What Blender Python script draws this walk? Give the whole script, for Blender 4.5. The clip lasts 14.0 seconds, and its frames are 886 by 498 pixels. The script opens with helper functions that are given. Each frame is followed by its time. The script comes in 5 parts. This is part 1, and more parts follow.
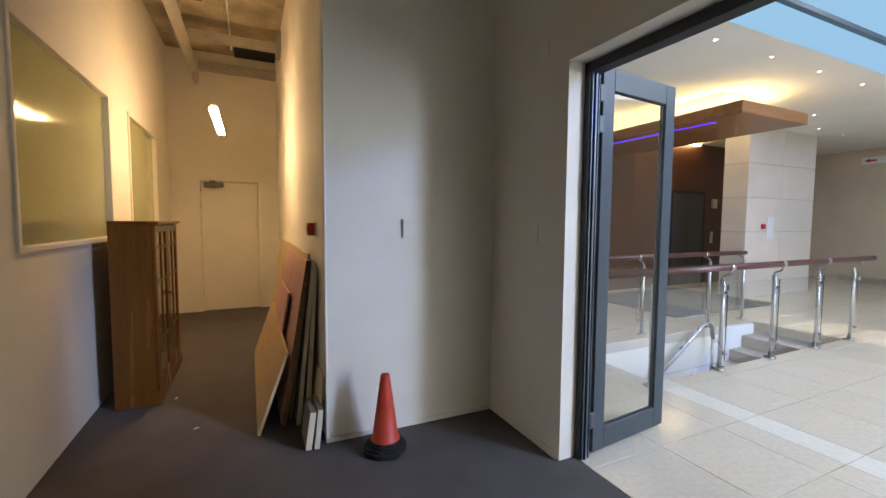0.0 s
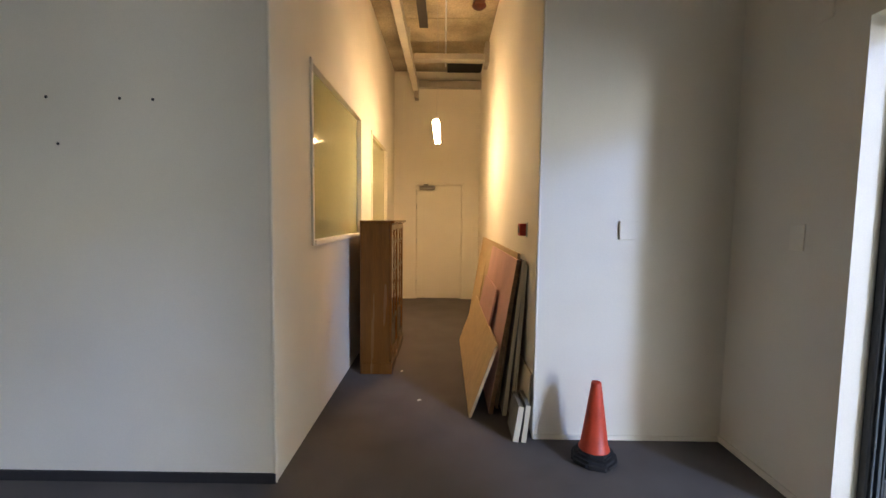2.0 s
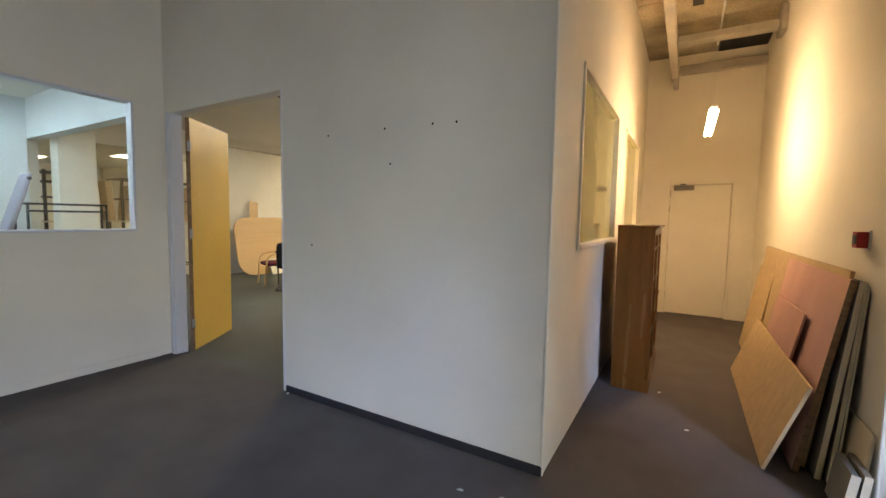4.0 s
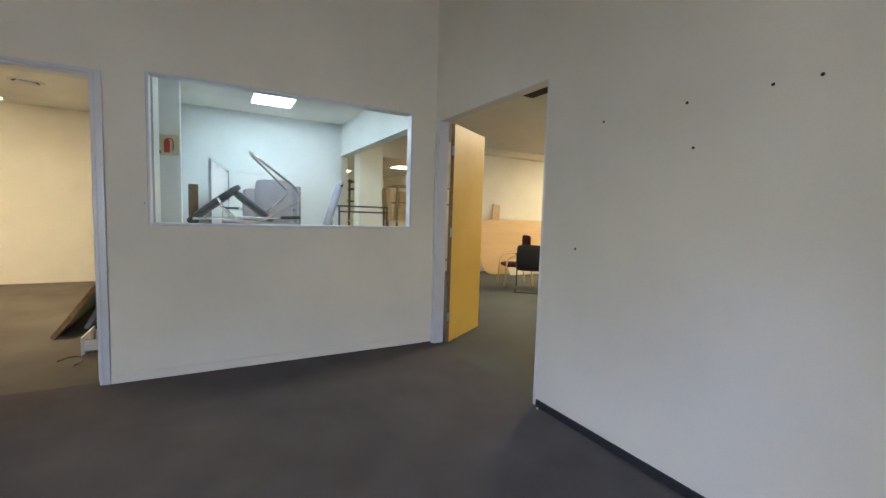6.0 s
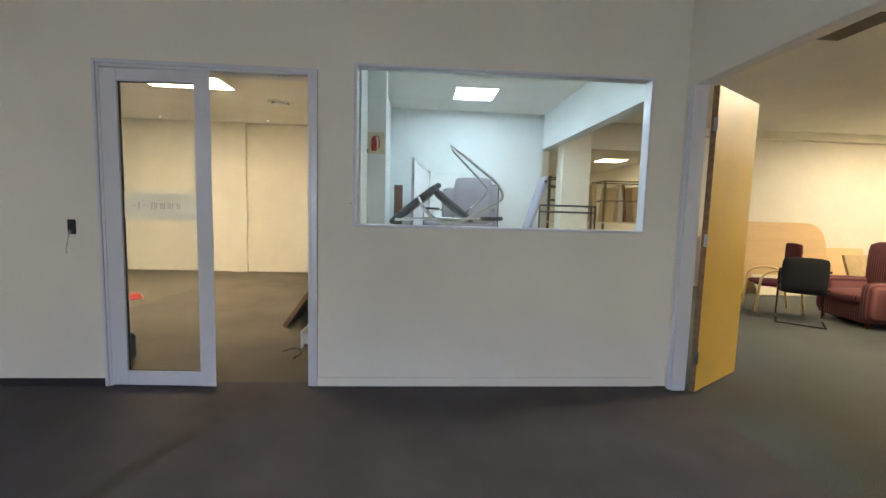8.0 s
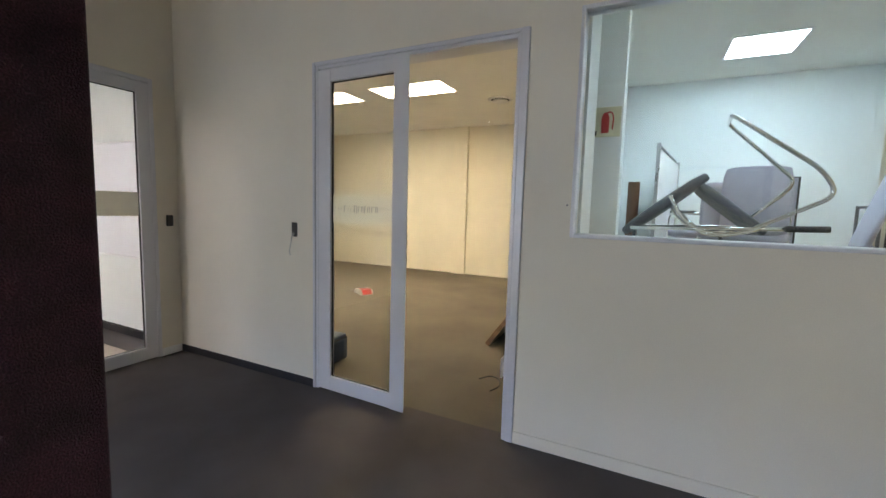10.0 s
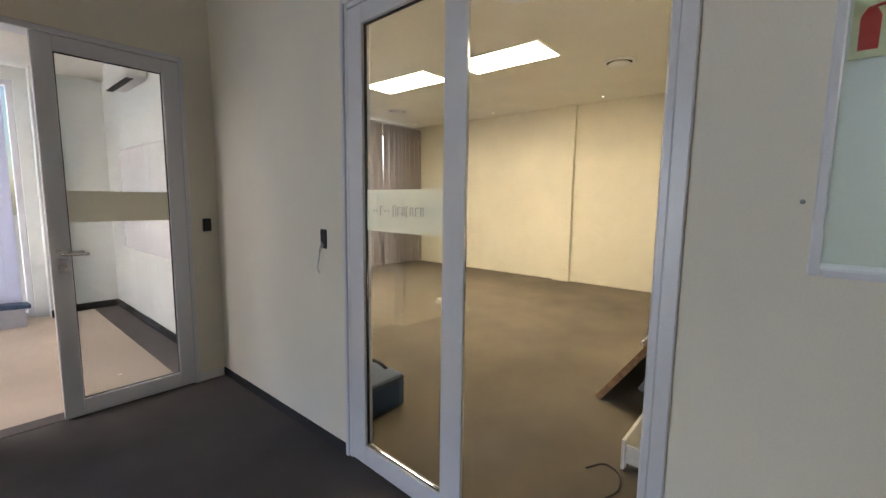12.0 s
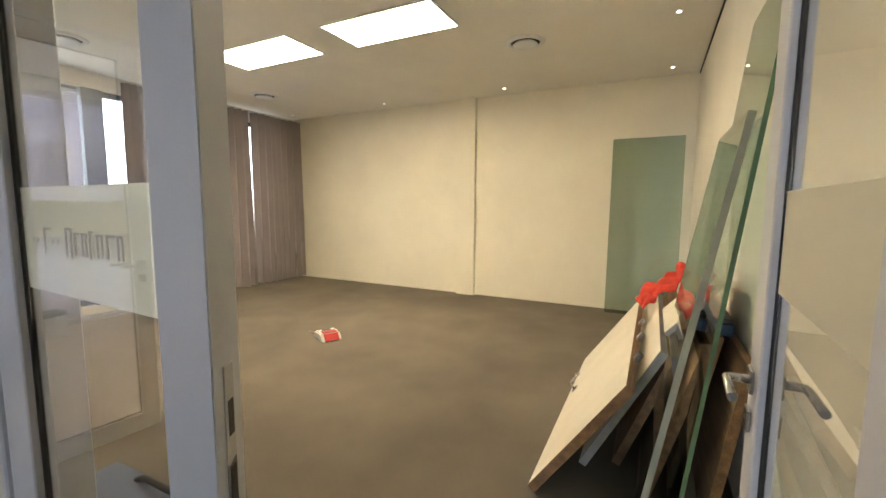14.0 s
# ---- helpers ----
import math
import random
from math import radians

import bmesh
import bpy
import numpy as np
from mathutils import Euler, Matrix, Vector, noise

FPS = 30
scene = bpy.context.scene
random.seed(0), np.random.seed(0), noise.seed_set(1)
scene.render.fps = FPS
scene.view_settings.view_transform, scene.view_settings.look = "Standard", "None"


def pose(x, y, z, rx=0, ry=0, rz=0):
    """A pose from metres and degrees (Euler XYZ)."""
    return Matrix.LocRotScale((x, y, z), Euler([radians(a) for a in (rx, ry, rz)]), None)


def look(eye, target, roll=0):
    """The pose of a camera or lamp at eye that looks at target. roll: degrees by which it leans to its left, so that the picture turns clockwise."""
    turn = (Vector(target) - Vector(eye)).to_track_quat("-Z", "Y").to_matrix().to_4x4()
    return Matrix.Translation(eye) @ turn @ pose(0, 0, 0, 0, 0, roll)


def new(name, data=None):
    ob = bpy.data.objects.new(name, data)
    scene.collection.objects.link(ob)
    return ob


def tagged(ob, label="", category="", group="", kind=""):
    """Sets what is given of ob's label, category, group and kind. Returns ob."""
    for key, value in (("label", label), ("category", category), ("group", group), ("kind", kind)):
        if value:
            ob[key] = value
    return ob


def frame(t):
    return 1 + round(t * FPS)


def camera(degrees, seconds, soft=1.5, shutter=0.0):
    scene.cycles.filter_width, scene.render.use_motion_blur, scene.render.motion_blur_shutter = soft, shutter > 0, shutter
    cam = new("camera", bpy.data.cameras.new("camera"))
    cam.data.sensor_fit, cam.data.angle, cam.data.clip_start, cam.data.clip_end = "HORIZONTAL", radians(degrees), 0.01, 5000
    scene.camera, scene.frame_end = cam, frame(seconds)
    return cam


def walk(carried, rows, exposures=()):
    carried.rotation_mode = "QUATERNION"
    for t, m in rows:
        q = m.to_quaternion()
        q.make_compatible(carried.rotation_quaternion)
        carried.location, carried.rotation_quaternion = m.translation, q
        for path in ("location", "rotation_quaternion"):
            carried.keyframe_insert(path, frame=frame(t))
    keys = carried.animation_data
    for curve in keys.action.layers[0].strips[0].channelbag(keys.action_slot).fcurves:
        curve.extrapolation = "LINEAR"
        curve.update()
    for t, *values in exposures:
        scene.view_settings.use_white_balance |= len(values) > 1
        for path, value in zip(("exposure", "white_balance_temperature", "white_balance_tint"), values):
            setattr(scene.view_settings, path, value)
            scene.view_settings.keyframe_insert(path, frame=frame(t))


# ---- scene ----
cam = camera(93.8, 14.0)
PATH = [
    (0, (0.034, -0.153, 1.441), (0.876, 1.657, 1.309), 0.4),
    (0.5, (-0.009, -0.137, 1.444), (0.639, 1.75, 1.308), 0.5),
    (1, (-0.038, -0.13, 1.444), (0.402, 1.817, 1.307), 0.6),
    (1.5, (-0.085, -0.127, 1.446), (0.14, 1.856, 1.305), 0.8),
    (2, (-0.146, -0.138, 1.457), (-0.152, 1.857, 1.309), 0.7),
    (2.5, (-0.222, -0.158, 1.463), (-0.473, 1.821, 1.312), 0.9),
    (3, (-0.289, -0.17, 1.458), (-0.794, 1.76, 1.311), 1.0),
    (3.5, (-0.344, -0.193, 1.462), (-1.104, 1.651, 1.312), 1.1),
    (4, (-0.415, -0.221, 1.462), (-1.419, 1.502, 1.312), 1.0),
    (6.5, (-1.069, -0.117, 1.424), (-2.908, 0.651, 1.257), 1.9),
    (7, (-1.284, -0.155, 1.438), (-3.191, 0.421, 1.257), 1.9),
    (7.5, (-1.471, -0.152, 1.434), (-3.429, 0.209, 1.244), 1.7),
    (8, (-1.73, -0.094, 1.422), (-3.718, 0.036, 1.241), 1.6),
    (8.5, (-1.921, -0.063, 1.412), (-3.909, -0.178, 1.232), 1.5),
    (9, (-2.164, -0.116, 1.428), (-4.124, -0.467, 1.242), 1.3),
    (9.2, (-2.252, -0.123, 1.427), (-4.191, -0.579, 1.243), 1.4),
    (11.5, (-3.363, -0.501, 1.447), (-4.876, -1.789, 1.214), 0.9),
    (12, (-3.64, -0.615, 1.456), (-5.154, -1.901, 1.224), 0.7),
    (12.5, (-3.887, -0.778, 1.436), (-5.462, -1.989, 1.206), 0.5),
    (13, (-4.113, -0.938, 1.445), (-5.768, -2.039, 1.221), 0.2),
    (13.5, (-4.395, -1.055, 1.444), (-6.125, -2.035, 1.23), 0.3),
    (14, (-4.639, -1.137, 1.474), (-6.414, -2.035, 1.264), 0.3),
]
walk(cam, [(t, look(eye, target, roll)) for t, eye, target, roll in PATH], [(0, -0.15), (1.5, 0.2), (3, 0.26), (4.2, 0.44), (6.5, 0.5), (8.5, 0.5), (11.5, 0.52), (13.5, 0.58), (14, 0.5)])

# ---- world, sun and window light ----
world = bpy.data.worlds.new("world")
scene.world = world
world.use_nodes = True
wn = world.node_tree
sky = wn.nodes.new("ShaderNodeTexSky")
sky.sky_type = 'NISHITA'
sky.sun_disc = False
sky.sun_elevation, sky.sun_rotation = radians(39), radians(-101)
wn.links.new(sky.outputs[0], wn.nodes["Background"].inputs[0])
wn.nodes["Background"].inputs[1].default_value = 0.1


def lamp(name, kind, energy, color, m, size=1.0, size_y=None, angle=None):
    data = bpy.data.lights.new(name, kind)
    data.energy, data.color = energy, color
    if kind == 'AREA':
        data.shape, data.size, data.size_y = 'RECTANGLE', size, size_y or size
    if angle is not None:
        data.angle = radians(angle)
    ob = new(name, data)
    ob.matrix_world = m
    return ob


lamp("sun", 'SUN', 3.0, (1, 0.95, 0.88), look((-30, -6, 25), (0, 0, 0)), angle=0.5)
# sky light standing in the window openings of the two southern rooms and under the atrium's glass roof
lamp("sky_light_carpet_room", 'AREA', 170, (0.90, 0.94, 1.0), look((-8.1, -7.95, 1.6), (-8.1, 0, 1.4)), 4.8, 2.7)
lamp("sky_light_meeting_room", 'AREA', 85, (0.78, 0.86, 1.0), look((-3.35, -7.62, 1.5), (-3.4, 0, 1.2)), 1.4, 2.6)
# unseen facade window: high lamp for the alcove's daylight band, low one added fill
lamp("sky_light_facade_high", 'AREA', 380, (0.30, 0.46, 1.0), look((6.5, -4.3, 4.05), (0.8, 2.4, 1.3)), 0.85, 1.1)
lamp("fill_light_facade", 'AREA', 250, (0.78, 0.87, 1.0), look((6.1, -4.25, 1.9), (-1.0, 0.0, 1.3)), 0.9, 2.6)
lamp("sky_light_atrium", 'AREA', 380, (0.88, 0.93, 1.0), look((6.0, -2.2, 4.6), (5.6, -1.6, 0)), 7.5, 3.4)

# ---- materials ----


def surface(name, color, rough=0.6, metal=0.0, var=0.10, big=1.5, fine=90.0, bump=0.05, dist=0.002, grain=0.06, stretch=(1, 1, 1), rand=0.0):
    """A principled material with slow stains, fine grain and a small relief."""
    m = bpy.data.materials.new(name)
    m.use_nodes = True
    nt = m.node_tree
    b = nt.nodes["Principled BSDF"]
    tc = nt.nodes.new("ShaderNodeTexCoord")
    mp = nt.nodes.new("ShaderNodeMapping")
    mp.inputs["Scale"].default_value = stretch
    nt.links.new(tc.outputs["Object"], mp.inputs[0])
    n1, n2 = nt.nodes.new("ShaderNodeTexNoise"), nt.nodes.new("ShaderNodeTexNoise")
    n1.inputs["Scale"].default_value, n1.inputs["Detail"].default_value = big, 5
    n2.inputs["Scale"].default_value, n2.inputs["Detail"].default_value = fine, 3
    for n in (n1, n2):
        nt.links.new(mp.outputs[0], n.inputs["Vector"])
    r1, r2 = nt.nodes.new("ShaderNodeMapRange"), nt.nodes.new("ShaderNodeMapRange")
    for r, n, a in ((r1, n1, var), (r2, n2, grain)):
        r.inputs["From Min"].default_value, r.inputs["From Max"].default_value = 0.3, 0.7
        r.inputs["To Min"].default_value, r.inputs["To Max"].default_value = 1 - a, 1 + a
        nt.links.new(n.outputs["Fac"], r.inputs["Value"])
    mul = nt.nodes.new("ShaderNodeMath")
    mul.operation = 'MULTIPLY'
    nt.links.new(r1.outputs[0], mul.inputs[0])
    nt.links.new(r2.outputs[0], mul.inputs[1])
    hsv = nt.nodes.new("ShaderNodeHueSaturation")
    hsv.inputs["Color"].default_value = (*color, 1)
    last = mul
    if rand:
        oi = nt.nodes.new("ShaderNodeObjectInfo")
        r3 = nt.nodes.new("ShaderNodeMapRange")
        r3.inputs["To Min"].default_value, r3.inputs["To Max"].default_value = 1 - rand, 1 + rand
        nt.links.new(oi.outputs["Random"], r3.inputs["Value"])
        last = nt.nodes.new("ShaderNodeMath")
        last.operation = 'MULTIPLY'
        nt.links.new(mul.outputs[0], last.inputs[0])
        nt.links.new(r3.outputs[0], last.inputs[1])
    nt.links.new(last.outputs[0], hsv.inputs["Value"])
    nt.links.new(hsv.outputs[0], b.inputs["Base Color"])
    rr = nt.nodes.new("ShaderNodeMapRange")
    rr.inputs["To Min"].default_value, rr.inputs["To Max"].default_value = max(rough - 0.08, 0.02), min(rough + 0.08, 1)
    nt.links.new(n1.outputs["Fac"], rr.inputs["Value"])
    nt.links.new(rr.outputs[0], b.inputs["Roughness"])
    b.inputs["Metallic"].default_value = metal
    if bump:
        bp = nt.nodes.new("ShaderNodeBump")
        bp.inputs["Strength"].default_value, bp.inputs["Distance"].default_value = bump, dist
        nt.links.new(n2.outputs["Fac"], bp.inputs["Height"])
        nt.links.new(bp.outputs[0], b.inputs["Normal"])
    return m


def wood(name, color, rough=0.45, axis=2, scale=14.0, contrast=0.22):
    stretch = [1.0, 1.0, 1.0]
    stretch[axis] = 0.06
    return surface(name, color, rough, var=contrast, big=scale, fine=scale * 8, grain=contrast * 0.5, bump=0.08, stretch=stretch, rand=0.05)


def glow(name, color, strength):
    m = bpy.data.materials.new(name)
    m.use_nodes = True
    nt = m.node_tree
    e = nt.nodes.new("ShaderNodeEmission")
    e.inputs[0].default_value, e.inputs[1].default_value = (*color, 1), strength
    nt.links.new(e.outputs[0], nt.nodes["Material Output"].inputs[0])
    return m


def glass(name, color=(1, 1, 1), rough=0.0, weight=1.0, alpha=1.0):
    m = bpy.data.materials.new(name)
    m.use_nodes = True
    b = m.node_tree.nodes["Principled BSDF"]
    b.inputs["Base Color"].default_value = (*color, 1)
    b.inputs["Roughness"].default_value = rough
    b.inputs["IOR"].default_value = 1.45
    b.inputs["Transmission Weight"].default_value = weight
    b.inputs["Alpha"].default_value = alpha
    return m


def let_through(m, color, share):
    """Let a share of the light from behind through a thin sheet."""
    nt = m.node_tree
    tr, mx = nt.nodes.new("ShaderNodeBsdfTranslucent"), nt.nodes.new("ShaderNodeMixShader")
    tr.inputs[0].default_value = (*color, 1)
    mx.inputs[0].default_value = share
    nt.links.new(nt.nodes["Principled BSDF"].outputs[0], mx.inputs[1])
    nt.links.new(tr.outputs[0], mx.inputs[2])
    nt.links.new(mx.outputs[0], nt.nodes["Material Output"].inputs[0])


def striped(name, c1, c2, scale, rough=0.9, axis='X'):
    m = surface(name, c1, rough, var=0.25, big=9, fine=300, bump=0.4, dist=0.003)
    nt = m.node_tree
    b = nt.nodes["Principled BSDF"]
    w = nt.nodes.new("ShaderNodeTexWave")
    w.bands_direction = axis
    w.inputs["Scale"].default_value, w.inputs["Distortion"].default_value = scale, 0.6
    tc = nt.nodes.new("ShaderNodeTexCoord")
    nt.links.new(tc.outputs["Object"], w.inputs["Vector"])
    mix = nt.nodes.new("ShaderNodeMix")
    mix.data_type = 'RGBA'
    nt.links.new(w.outputs["Fac"], mix.inputs[0])
    src = b.inputs["Base Color"].links[0].from_socket
    nt.links.new(src, mix.inputs[6])
    mix.inputs[7].default_value = (*c2, 1)
    nt.links.new(mix.outputs[2], b.inputs["Base Color"])
    return m


M_WALL = surface("painted_plaster_warm_white", (0.77, 0.72, 0.61), 0.75, var=0.07, big=0.9, fine=160, bump=0.06, grain=0.025)
M_WALL_STORE = surface("painted_plaster_cool_white", (0.75, 0.78, 0.77), 0.75, var=0.04, fine=160, bump=0.05, grain=0.02)
M_WALL_ROOM = surface("painted_plaster_cream", (0.80, 0.76, 0.64), 0.7, var=0.04, fine=160, bump=0.05, grain=0.02)
M_CEIL = surface("ceiling_board_white", (0.80, 0.78, 0.72), 0.85, var=0.03, fine=120, bump=0.04)
M_SLAB = surface("off_shutter_concrete", (0.42, 0.35, 0.24), 0.9, var=0.42, big=1.7, fine=40, bump=0.35, dist=0.01, grain=0.18)
M_STEELBEAM = surface("painted_steel_section", (0.42, 0.38, 0.31), 0.55, var=0.12, big=4)
M_CARPET = surface("loop_pile_carpet_charcoal", (0.092, 0.080, 0.076), 0.97, var=0.16, big=3, fine=330, bump=0.5, dist=0.004, grain=0.5)
M_CARPET_ROOM = surface("loop_pile_carpet_brown", (0.135, 0.115, 0.085), 0.97, var=0.2, big=1.5, fine=330, bump=0.4, dist=0.004, grain=0.4)
M_CARPET_BEIGE = surface("loop_pile_carpet_beige", (0.44, 0.37, 0.30), 0.97, var=0.10, big=1.4, fine=240, bump=0.6, dist=0.004, grain=0.25)
M_CARPET_GREEN = surface("loop_pile_carpet_grey_green", (0.085, 0.09, 0.078), 0.97, var=0.2, big=1.0, fine=150, bump=0.8, dist=0.005, grain=0.45)
M_SKIRT_DARK = surface("dark_carpet_skirting", (0.022, 0.020, 0.022), 0.95, fine=250, bump=0.5)
M_WHITE = surface("white_gloss_paint", (0.78, 0.78, 0.78), 0.35, var=0.04, fine=60, bump=0.03, grain=0.02)
M_FRAME = surface("powder_coated_light_grey_aluminium", (0.66, 0.66, 0.69), 0.32, var=0.04, fine=200, bump=0.02, grain=0.02)
M_GREYFRAME = surface("powder_coated_slate_grey_aluminium", (0.042, 0.056, 0.067), 0.35, var=0.05, fine=200, bump=0.03, grain=0.03)
M_BLACK = surface("black_rubber_gasket", (0.015, 0.015, 0.017), 0.55, var=0.1)
M_STEEL = surface("brushed_stainless_steel", (0.50, 0.50, 0.51), 0.28, 1.0, var=0.06, fine=220, bump=0.03)
M_CHROME = surface("polished_chrome_tube", (0.78, 0.79, 0.80), 0.12, 1.0, var=0.03, bump=0)
M_GLASS = glass("clear_float_glass", (0.97, 0.99, 0.98))
M_GLASS_GREEN = glass("green_edged_toughened_glass", (0.74, 0.88, 0.80))
# green glass; the tint is darkened to stand in for a dark reflection
M_GLASS_DARK = glass("green_glass_reflection_darkened", (0.50, 0.58, 0.51))
M_GLASS_EDGE = surface("green_glass_edge", (0.11, 0.21, 0.13), 0.15, var=0.12, big=5, bump=0)
M_FILM = glass("frosted_window_film", (0.78, 0.74, 0.60), 0.55, 0.45)
M_FILM_BAR = surface("grey_window_lettering", (0.48, 0.46, 0.42), 0.6)
M_YELLOW = surface("yellow_laminate_door_face", (0.72, 0.46, 0.085), 0.42, var=0.06, big=2, fine=80, bump=0.02, grain=0.03)
M_MIRRORFILM = surface("yellow_green_reflective_film", (0.60, 0.60, 0.33), 0.06, 0.45, var=0.03, bump=0)
M_BACKING = surface("lit_room_toned_backing", (0.52, 0.50, 0.27), 0.6, var=0.08, big=0.8, fine=120)
M_CLOSER = surface("grey_brown_closer_enamel", (0.17, 0.15, 0.125), 0.5, var=0.06, fine=150)
M_CABINET = wood("varnished_oak_cabinet", (0.135, 0.050, 0.008), 0.25)
M_CABINET_DARK = wood("shaded_oak_trim", (0.125, 0.043, 0.010), 0.4)
M_DARKGLASS = glass("cabinet_glass", (0.9, 0.88, 0.82))
M_BOARD = surface("raw_chipboard", (0.50, 0.36, 0.19), 0.8, var=0.1, big=12, fine=240, grain=0.15, bump=0.2, rand=0.1)
M_PINK = surface("pink_plasterboard", (0.56, 0.33, 0.28), 0.85, var=0.08, big=3, fine=160, rand=0.05)
M_GREYBOARD = surface("grey_edged_fibreboard", (0.25, 0.24, 0.21), 0.8, var=0.2, big=6, rand=0.1)
M_PALEBOARD = surface("melamine_panel_cream", (0.66, 0.58, 0.42), 0.45, var=0.05, fine=150, rand=0.06)
M_MAPLE = wood("maple_veneer", (0.66, 0.45, 0.22), 0.4, axis=1, scale=5, contrast=0.05)
M_DOORPANEL = surface("cream_painted_door_panel", (0.72, 0.66, 0.53), 0.5, var=0.06, big=4, fine=90, rand=0.05)
M_EDGEWOOD = wood("raw_brown_door_edge", (0.22, 0.13, 0.065), 0.75, axis=0, scale=18, contrast=0.35)
M_EDGEGREY = surface("grey_door_edge", (0.30, 0.29, 0.27), 0.7, var=0.2, big=8, rand=0.15)
M_CONE = surface("orange_cone_plastic", (0.55, 0.055, 0.022), 0.5, var=0.18, big=9, fine=80, bump=0.1)
M_CONEBASE = surface("black_recycled_rubber", (0.014, 0.014, 0.016), 0.85, var=0.3, big=12, fine=90, bump=0.4)
M_RED = surface("red_plastic", (0.42, 0.02, 0.018), 0.4, var=0.06)
M_REDCLOTH = surface("red_cotton_cloth", (0.62, 0.06, 0.035), 0.95, var=0.15, big=12, fine=320, bump=0.4)
M_MAROON = surface("maroon_upholstery_cloth", (0.10, 0.014, 0.026), 0.95, var=0.2, big=12, fine=350, bump=0.5, dist=0.003)
M_VELVET = surface("dark_maroon_carpet_cladding", (0.035, 0.012, 0.022), 0.98, var=0.4, big=8, fine=160, grain=0.6, bump=1.0, dist=0.01)
M_STRIPE = striped("maroon_striped_moquette", (0.115, 0.030, 0.036), (0.26, 0.11, 0.105), 9.0)
M_BLACKCLOTH = surface("black_mesh_cloth", (0.012, 0.012, 0.013), 0.9, var=0.2, fine=300, bump=0.3)
M_GREYCLOTH = surface("dark_grey_vinyl", (0.045, 0.053, 0.066), 0.5, var=0.15, big=8, bump=0.15)
M_LILAC = surface("pale_lilac_grey_cloth", (0.36, 0.35, 0.41), 0.9, var=0.08, big=5, fine=280, bump=0.3)
M_DARKMETAL = surface("dark_painted_steel", (0.045, 0.04, 0.038), 0.4, 0.6, var=0.1, big=10)
M_RACK = surface("bronze_painted_steel", (0.16, 0.125, 0.075), 0.45, 0.4, var=0.1, big=10)
M_CURTAIN = surface("grey_taupe_curtain_cloth", (0.36, 0.32, 0.305), 0.95, var=0.08, big=3, fine=260, bump=0.3)
let_through(M_CURTAIN, (0.62, 0.55, 0.54), 0.22)
M_ATRIUM = surface("beige_painted_plaster", (0.62, 0.53, 0.41), 0.7, var=0.05, fine=140)
M_HINGE = surface("dull_grey_hinge_steel", (0.10, 0.105, 0.11), 0.45, 0.6, var=0.15, big=15)
M_GLASS_EDGE_PALE = surface("pale_grey_glass_edge", (0.34, 0.37, 0.31), 0.3, var=0.15, big=4)
M_BLIND = surface("aluminium_blind_slat", (0.55, 0.54, 0.60), 0.5, var=0.04)
let_through(M_BLIND, (0.62, 0.62, 0.70), 0.35)
M_TILE = surface("polished_cream_porcelain", (0.64, 0.55, 0.43), 0.14, var=0.035, big=2.5, fine=30, bump=0, rand=0.04)
M_TILE_PALE = surface("polished_pale_porcelain", (0.74, 0.68, 0.58), 0.14, var=0.05, big=2.5, fine=30, bump=0, rand=0.03)
M_GROUT = surface("grout", (0.52, 0.46, 0.37), 0.9)
M_STONE = surface("limestone_cladding", (0.70, 0.63, 0.54), 0.5, var=0.05, big=2, fine=60, bump=0.04, rand=0.03)
M_RAILWOOD = wood("dark_red_timber_rail", (0.085, 0.025, 0.02), 0.3, axis=0)
M_LOBBYWOOD = wood("walnut_wall_panelling", (0.10, 0.034, 0.014), 0.4)
M_CANOPY = wood("teak_canopy", (0.27, 0.125, 0.045), 0.4, axis=0)
M_STAIR = surface("stair_stone", (0.42, 0.36, 0.30), 0.5, var=0.1)
M_MAT = surface("grey_entrance_mat", (0.10, 0.10, 0.11), 0.95, fine=200, bump=0.5)
M_BLUE = surface("navy_blue_vinyl", (0.010, 0.032, 0.078), 0.5, var=0.1, big=6)
M_BLUETOP = surface("slate_blue_cloth", (0.13, 0.16, 0.24), 0.9, var=0.08, fine=250)
M_WIRE = surface("white_pvc_cable", (0.5, 0.49, 0.46), 0.5)
M_PLASTIC = surface("off_white_plastic", (0.66, 0.65, 0.61), 0.45, var=0.05)
M_CRATE = glass("clear_plastic_crate", (0.72, 0.74, 0.82), 0.35, 0.5)
M_SIGN = surface("sign_cream_plastic", (0.62, 0.62, 0.42), 0.4, var=0.05)
M_BOARDWHITE = surface("gloss_whiteboard", (0.82, 0.82, 0.84), 0.12, var=0.02, bump=0)
M_RUST = surface("rusty_red_brown_metal", (0.13, 0.035, 0.018), 0.7, var=0.35, big=14, fine=120, bump=0.3)
M_SPOT = glow("spot_lens", (1, 0.86, 0.62), 14)
M_SPOT_COOL = glow("atrium_spot_lens", (1, 0.93, 0.82), 14)
M_TUBE = glow("warm_fluorescent_tube", (1, 0.67, 0.37), 135)
M_PANEL_WARM = glow("warm_light_diffuser", (1, 0.82, 0.56), 34)
M_PANEL_MEETING = glow("meeting_light_diffuser", (1, 0.91, 0.92), 40)
M_PANEL_COOL = glow("cool_light_diffuser", (0.66, 0.86, 1.0), 26)
M_PANEL_OFFICE = glow("office_light_diffuser", (1, 0.84, 0.60), 52)
M_PANEL_BAY = glow("office_bay_light_diffuser", (1, 0.82, 0.55), 16)
M_COVE = glow("cove_light_strip", (1, 0.76, 0.36), 26)
M_PURPLE = glow("violet_led_strip", (0.12, 0.04, 0.9), 1.6)
M_SKYPANE = glow("sky_backdrop", (0.38, 0.67, 0.95), 0.95)

